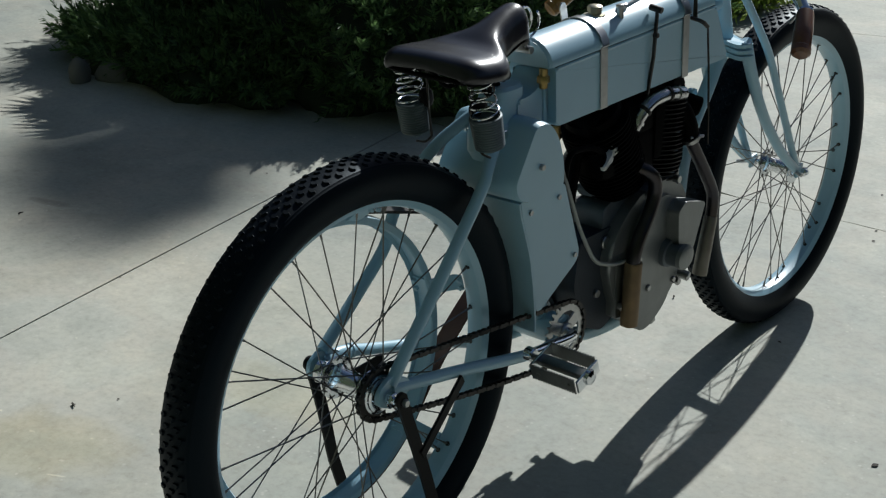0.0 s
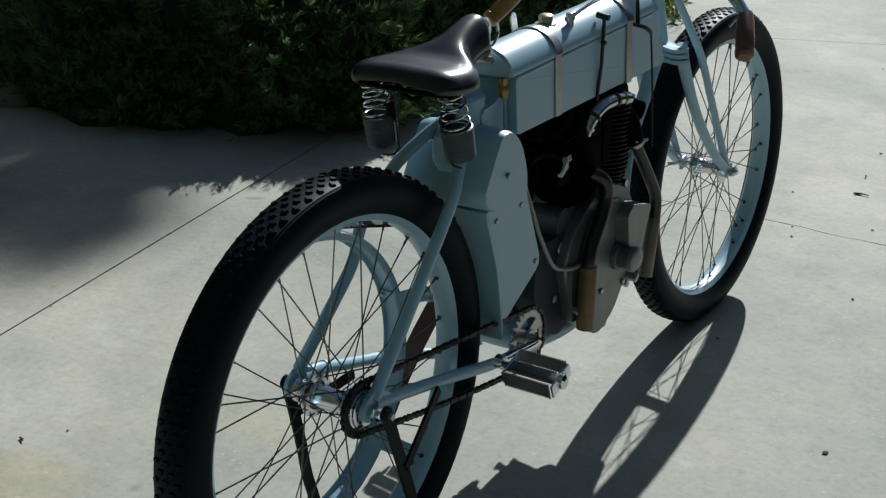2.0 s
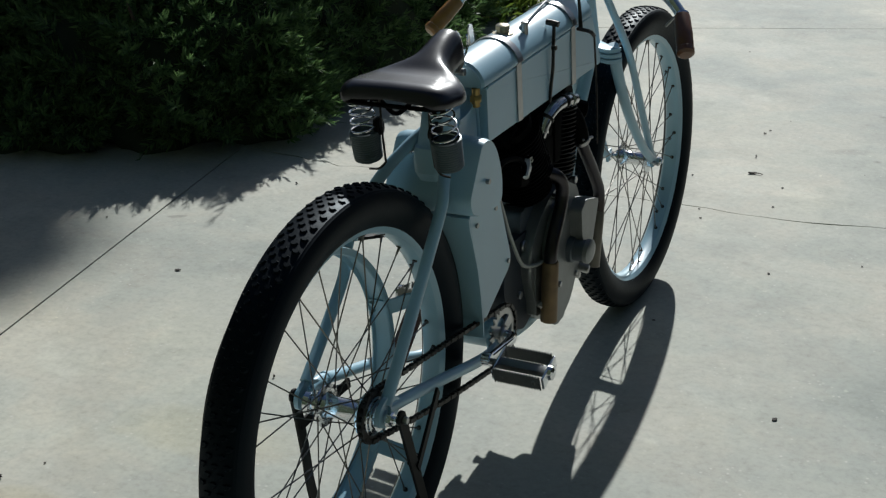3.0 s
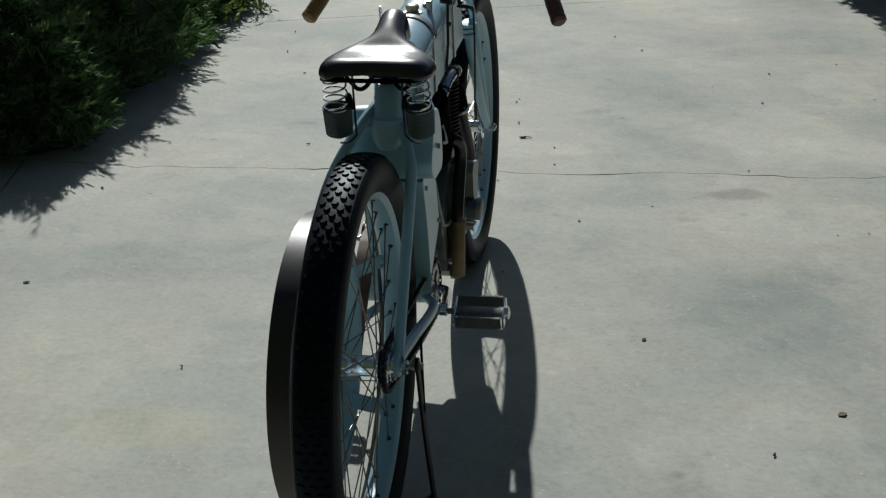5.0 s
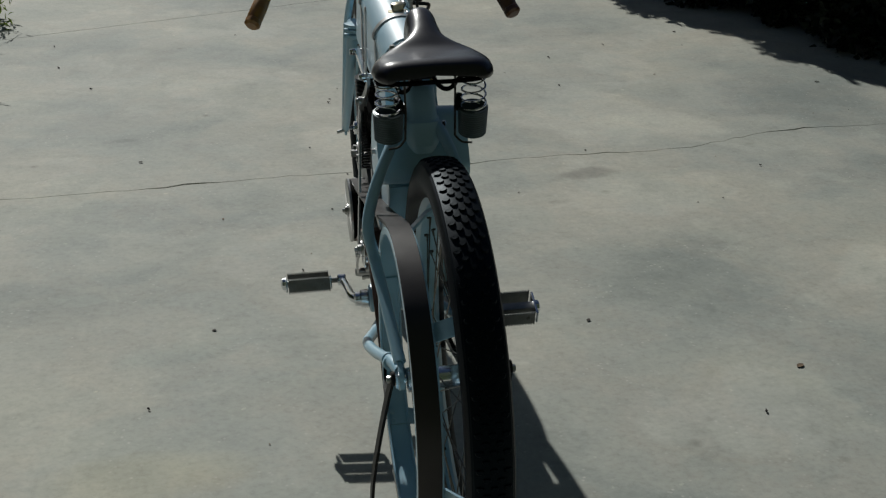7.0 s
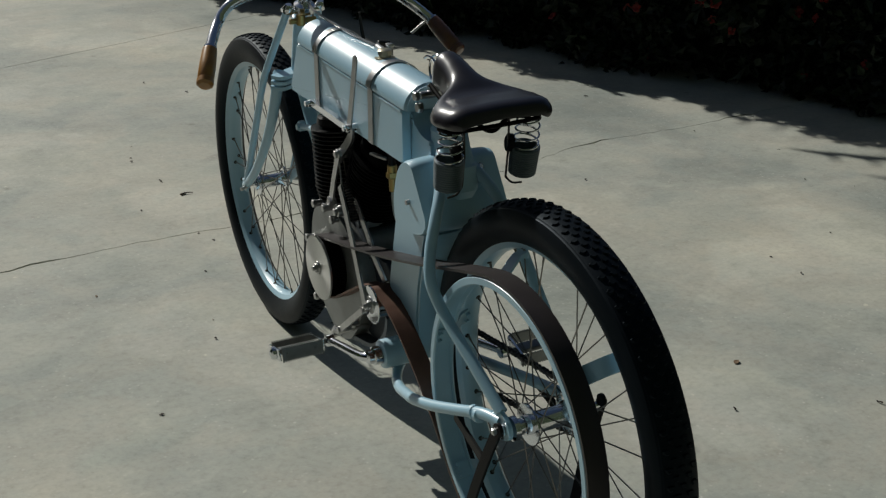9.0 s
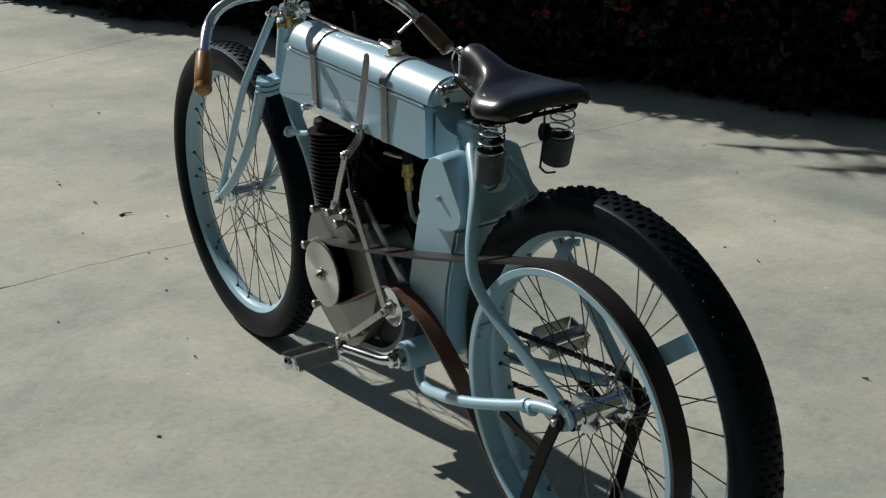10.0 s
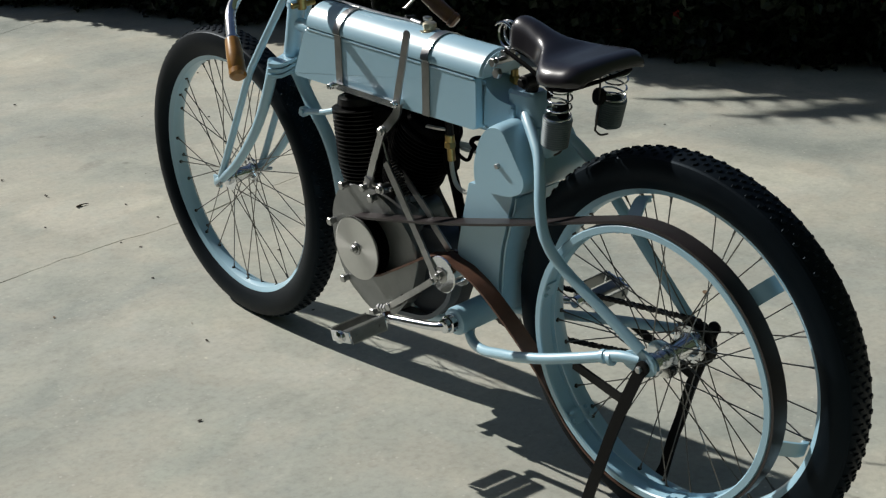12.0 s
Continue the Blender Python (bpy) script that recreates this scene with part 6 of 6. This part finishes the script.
# ---- litter on the concrete ----
def dry_leaf(x, y, size, turn, seed, mat=None):
    rr = random.Random(seed)
    bm = bmesh.new()
    n = 6
    rows = []
    for i in range(n + 1):
        t = i / n
        w = size * 0.30 * math.sin(math.pi * min(1, t * 0.96 + 0.03)) ** 0.8
        z = 0.001 + size * 0.06 * (0.5 - 0.5 * math.cos(t * 5 + rr.random())) * rr.uniform(0.5, 1)
        rows.append([bm.verts.new((size * (t - 0.5), s * w, z + (abs(s) * size * 0.05))) for s in (-1, 0, 1)])
    for a, b in zip(rows, rows[1:]):
        for k in range(2):
            bm.faces.new((a[k], a[k + 1], b[k + 1], b[k]))
    g = bmesh.ops.extrude_face_region(bm, geom=bm.faces[:])
    bmesh.ops.translate(bm, verts=[v for v in g["geom"] if isinstance(v, bmesh.types.BMVert)], vec=(0, 0, 0.0008))
    ob = new("dry_leaf", finish("dry_leaf", bm, mat or DEAD))
    ob.matrix_world = pose(x, y, 0.0, 0, 0, turn)
    return tagged(ob, label="small curled dry leaf on the concrete", category="leaf", group="litter on the driveway")


def twig(x, y, size, turn, seed):
    rr = random.Random(seed)
    bm = bmesh.new()
    pts = [(size * (t - 0.5), rr.uniform(-0.1, 0.1) * size, 0.003 + 0.002 * rr.random()) for t in (0, 0.33, 0.66, 1)]
    tube(bm, pts, (0.0024, 0.0014), 6, k=3)
    tube(bm, [pts[1], (pts[1][0] + size * 0.2, pts[1][1] + size * 0.22, 0.004)], 0.0012, 5)
    ob = new("twig", finish("twig", bm, DARKBIT))
    ob.matrix_world = pose(x, y, 0.0, 0, 0, turn)
    return tagged(ob, label="short dark twig fragment on the concrete", category="twig", group="litter on the driveway")


dry_leaf(0.490, 0.928, 0.016, 60, 1, DARKBIT)
dry_leaf(0.926, 0.639, 0.024, 35, 2)
dry_leaf(0.055, 2.434, 0.022, 10, 4)
twig(0.065, 2.430, 0.045, 15, 5)
dry_leaf(-0.430, 0.964, 0.012, 0, 6, DARKBIT)
dry_leaf(-1.120, 0.972, 0.018, 20, 7, DARKBIT)
rl = random.Random(77)
for i in range(90):
    x, y = rl.uniform(-2.2, 2.4), rl.uniform(-0.4, 4.0)
    if -0.35 < x < 0.35 and -0.5 < y < 1.9 and rl.random() < 0.6:
        continue
    if x < -1.3 and y > 1.7:
        continue
    s = rl.uniform(0.004, 0.011)
    if rl.random() < 0.65:
        dry_leaf(x, y, s, rl.uniform(0, 360), i + 100, DARKBIT if rl.random() < 0.7 else DEAD)
    else:
        twig(x, y, s * 1.6, rl.uniform(0, 360), i + 100)


# ---- trees outside the view that shade the drive ----
def sunward(x, y, d):
    return Vector((x, y, 0)) - SUN_WAY * d


def palm(x, y, height, fronds, seed):
    """A palm: ringed trunk and long feathered fronds."""
    r = random.Random(seed)
    e = tagged(new("palm_tree"), label="slender palm tree behind the flowering hedge", category="tree")
    bm = bmesh.new()
    prof = []
    for i in range(30):
        z = height * i / 29
        prof += [(z, 0.085 - 0.025 * i / 29), (z + height / 29 * 0.8, 0.078 - 0.025 * i / 29)]
    turned(bm, (x, y, 0), (0.0, 0.0, 1), prof, 14)
    part("trunk", bm, BARK, e)
    for k in range(fronds):
        w = 2 * math.pi * k / fronds + r.uniform(-0.2, 0.2)
        L, droop = r.uniform(1.35, 1.70), r.uniform(0.4, 0.9)
        c, s = math.cos(w), math.sin(w)
        mid = [Vector((x + c * L * t, y + s * L * t, height + 0.35 * math.sin(t * 2.4) - droop * t * t)) for t in [i / 12 for i in range(13)]]
        bm = bmesh.new()
        tube(bm, mid, (0.014, 0.003), 6)
        for i in range(2, 13):
            for q in (0, 0.5):
                p = mid[i - 1].lerp(mid[i], q)
                for sd in (-1, 1):
                    l = 0.42 * math.sin(math.pi * min(0.97, i / 13)) + 0.06
                    tip = p + Vector((c * 0.55 - s * sd * 0.8, s * 0.55 + c * sd * 0.8, -0.25)) * l
                    a = Vector((c, s, 0)) * 0.032
                    vs = [bm.verts.new(v) for v in (p - a, p + a, tip)]
                    bm.faces.new(vs)
        ob = part("frond", bm, HEDGELEAF, e)
    return e


top = sunward(4.10, 1.56, 5.0)
palm(top.x, top.y, top.z, 44, 3)


def shade_tree(clumps, seed):
    """A tall tree far up-sun whose leaf clumps throw soft shade on the drive."""
    r = np.random.RandomState(seed)
    e = tagged(new("shade_tree"), label="tall leafy shade tree beyond the planting bed", category="tree")
    x, y, z = clumps[0][0]
    foot = Vector((x - 1.2, y + 0.8, -0.07))
    bm = bmesh.new()
    tube(bm, spline([foot, (x - 1.1, y + 0.7, z * 0.4), (x - 1.0, y + 0.5, z * 0.8), (x - 0.9, y + 0.4, z + 0.4)], 6), (0.28, 0.07), 12)
    part("trunk", bm, BARK, e)
    for (cx, cy, cz), rad, n in clumps:
        u = r.normal(0, 1, (n, 3))
        u /= np.linalg.norm(u, axis=1)[:, None]
        p = u * r.uniform(0.2, 1, (n, 1)) ** 0.6 * rad * (1 + 0.3 * np.sin(u[:, :1] * 5)) + np.array([cx, cy, cz])
        d = u + r.normal(0, 0.4, u.shape)
        d /= np.linalg.norm(d, axis=1)[:, None]
        ob = new("crown", leaf_cloud("crown", p, d, r.uniform(0.12, 0.2, n), r.uniform(0.02, 0.035, n), HEDGELEAF, seed, blades=4, spread=0.7))
        ob.parent = e
        tagged(ob, kind="stuff")
        bm = bmesh.new()
        tube(bm, spline([(x - 1.0, y + 0.5, z * 0.8), (cx - 0.3, cy + 0.2, cz - 0.5), (cx, cy, cz)], 5), (0.07, 0.015), 7)
        part("limb", bm, BARK, e)


shade_tree([(sunward(x, y, 26.0), 0.15, n) for x, y, n in ((-2.06, 0.95, 110), (-1.90, 0.91, 140), (-1.75, 0.88, 140), (-1.60, 0.86, 100), (-1.80, 1.06, 110), (-2.02, 1.12, 90))], 12)


def fan_palm(x, y, height, leaves, seed):
    """A low fan palm: a short fibrous stem and stiff leaves split into pointed blades."""
    r = random.Random(seed)
    e = tagged(new("fan_palm"), label="low fan palm with stiff pointed leaves in the shrub bed", category="palm")
    bm = bmesh.new()
    tube(bm, [(x, y, -0.02), (x + 0.02, y, height * 0.5), (x, y, height * 0.8)], (0.07, 0.05), 10, k=3)
    part("trunk", bm, BARK, e)
    for hx_, hy_, a0, a1, L in leaves:
        c = Vector((x + hx_, y + hy_, height))
        bm = bmesh.new()
        tube(bm, [(x, y, height * 0.75), c], (0.010, 0.006), 6)
        n = 13
        for k in range(n):
            a = radians(a0 + (a1 - a0) * (k + 0.5) / n + r.uniform(-2, 2))
            d, sd = Vector((math.cos(a), math.sin(a), -0.05)), Vector((-math.sin(a), math.cos(a), 0))
            l = L * (0.75 + 0.25 * math.sin(math.pi * (k + 0.5) / n)) * r.uniform(0.9, 1.05)
            vs = [bm.verts.new(v) for v in (c, c + d * l * 0.55 + sd * 0.020, c + d * l, c + d * l * 0.55 - sd * 0.020)]
            bm.faces.new(vs)
        part("fan_leaf", bm, HEDGELEAF, e)
    return e


stem = sunward(-2.14, 1.18, 1.1)
fan_palm(stem.x, stem.y, stem.z, [(-0.06, -0.06, 170, 262, 0.36), (-0.26, -0.02, 165, 262, 0.32), (0.24, 0.04, -60, 40, 0.30)], 6)

# tall unseen walls, added to close the drive and darken reflections on the bike
for x0, y0, x1, y1, tall in ((-8.9, -3.1, 8.9, -3.1, 8.5), (8.9, -3.1, 8.9, -1.5, 8.5), (-8.9, -3.1, -8.9, 9.5, 5.0), (-8.9, 9.5, -2.7, 9.5, 3.0)):
    bm = bmesh.new()
    d = Vector((x1 - x0, y1 - y0, 0))
    nrm = Vector((-d.y, d.x, 0)).normalized()
    nx, nz = int(d.length / 0.35), 20
    grid = [[bm.verts.new(Vector((x0, y0, -0.07)) + d * i / nx + Vector((0, 0, tall * j / nz)) + nrm * 0.25 * noise.noise(Vector((i * 0.4, j * 0.45, x0)))) for i in range(nx + 1)] for j in range(nz + 1)]
    back = [[bm.verts.new(v.co - nrm * 1.2) for v in row] for row in (grid[0], grid[-1])]
    for a, b in zip(grid, grid[1:]):
        for i in range(nx):
            bm.faces.new((a[i], a[i + 1], b[i + 1], b[i]))
    for i in range(nx):
        bm.faces.new((grid[-1][i], grid[-1][i + 1], back[1][i + 1], back[1][i]))
        bm.faces.new((back[0][i], back[0][i + 1], back[1][i + 1], back[1][i]))
    tagged(new("wall_backdrop", finish("wall_backdrop", bm, DARKFILL)), label="unseen tall dark wall added to close the drive", category="hedge", kind="structure")
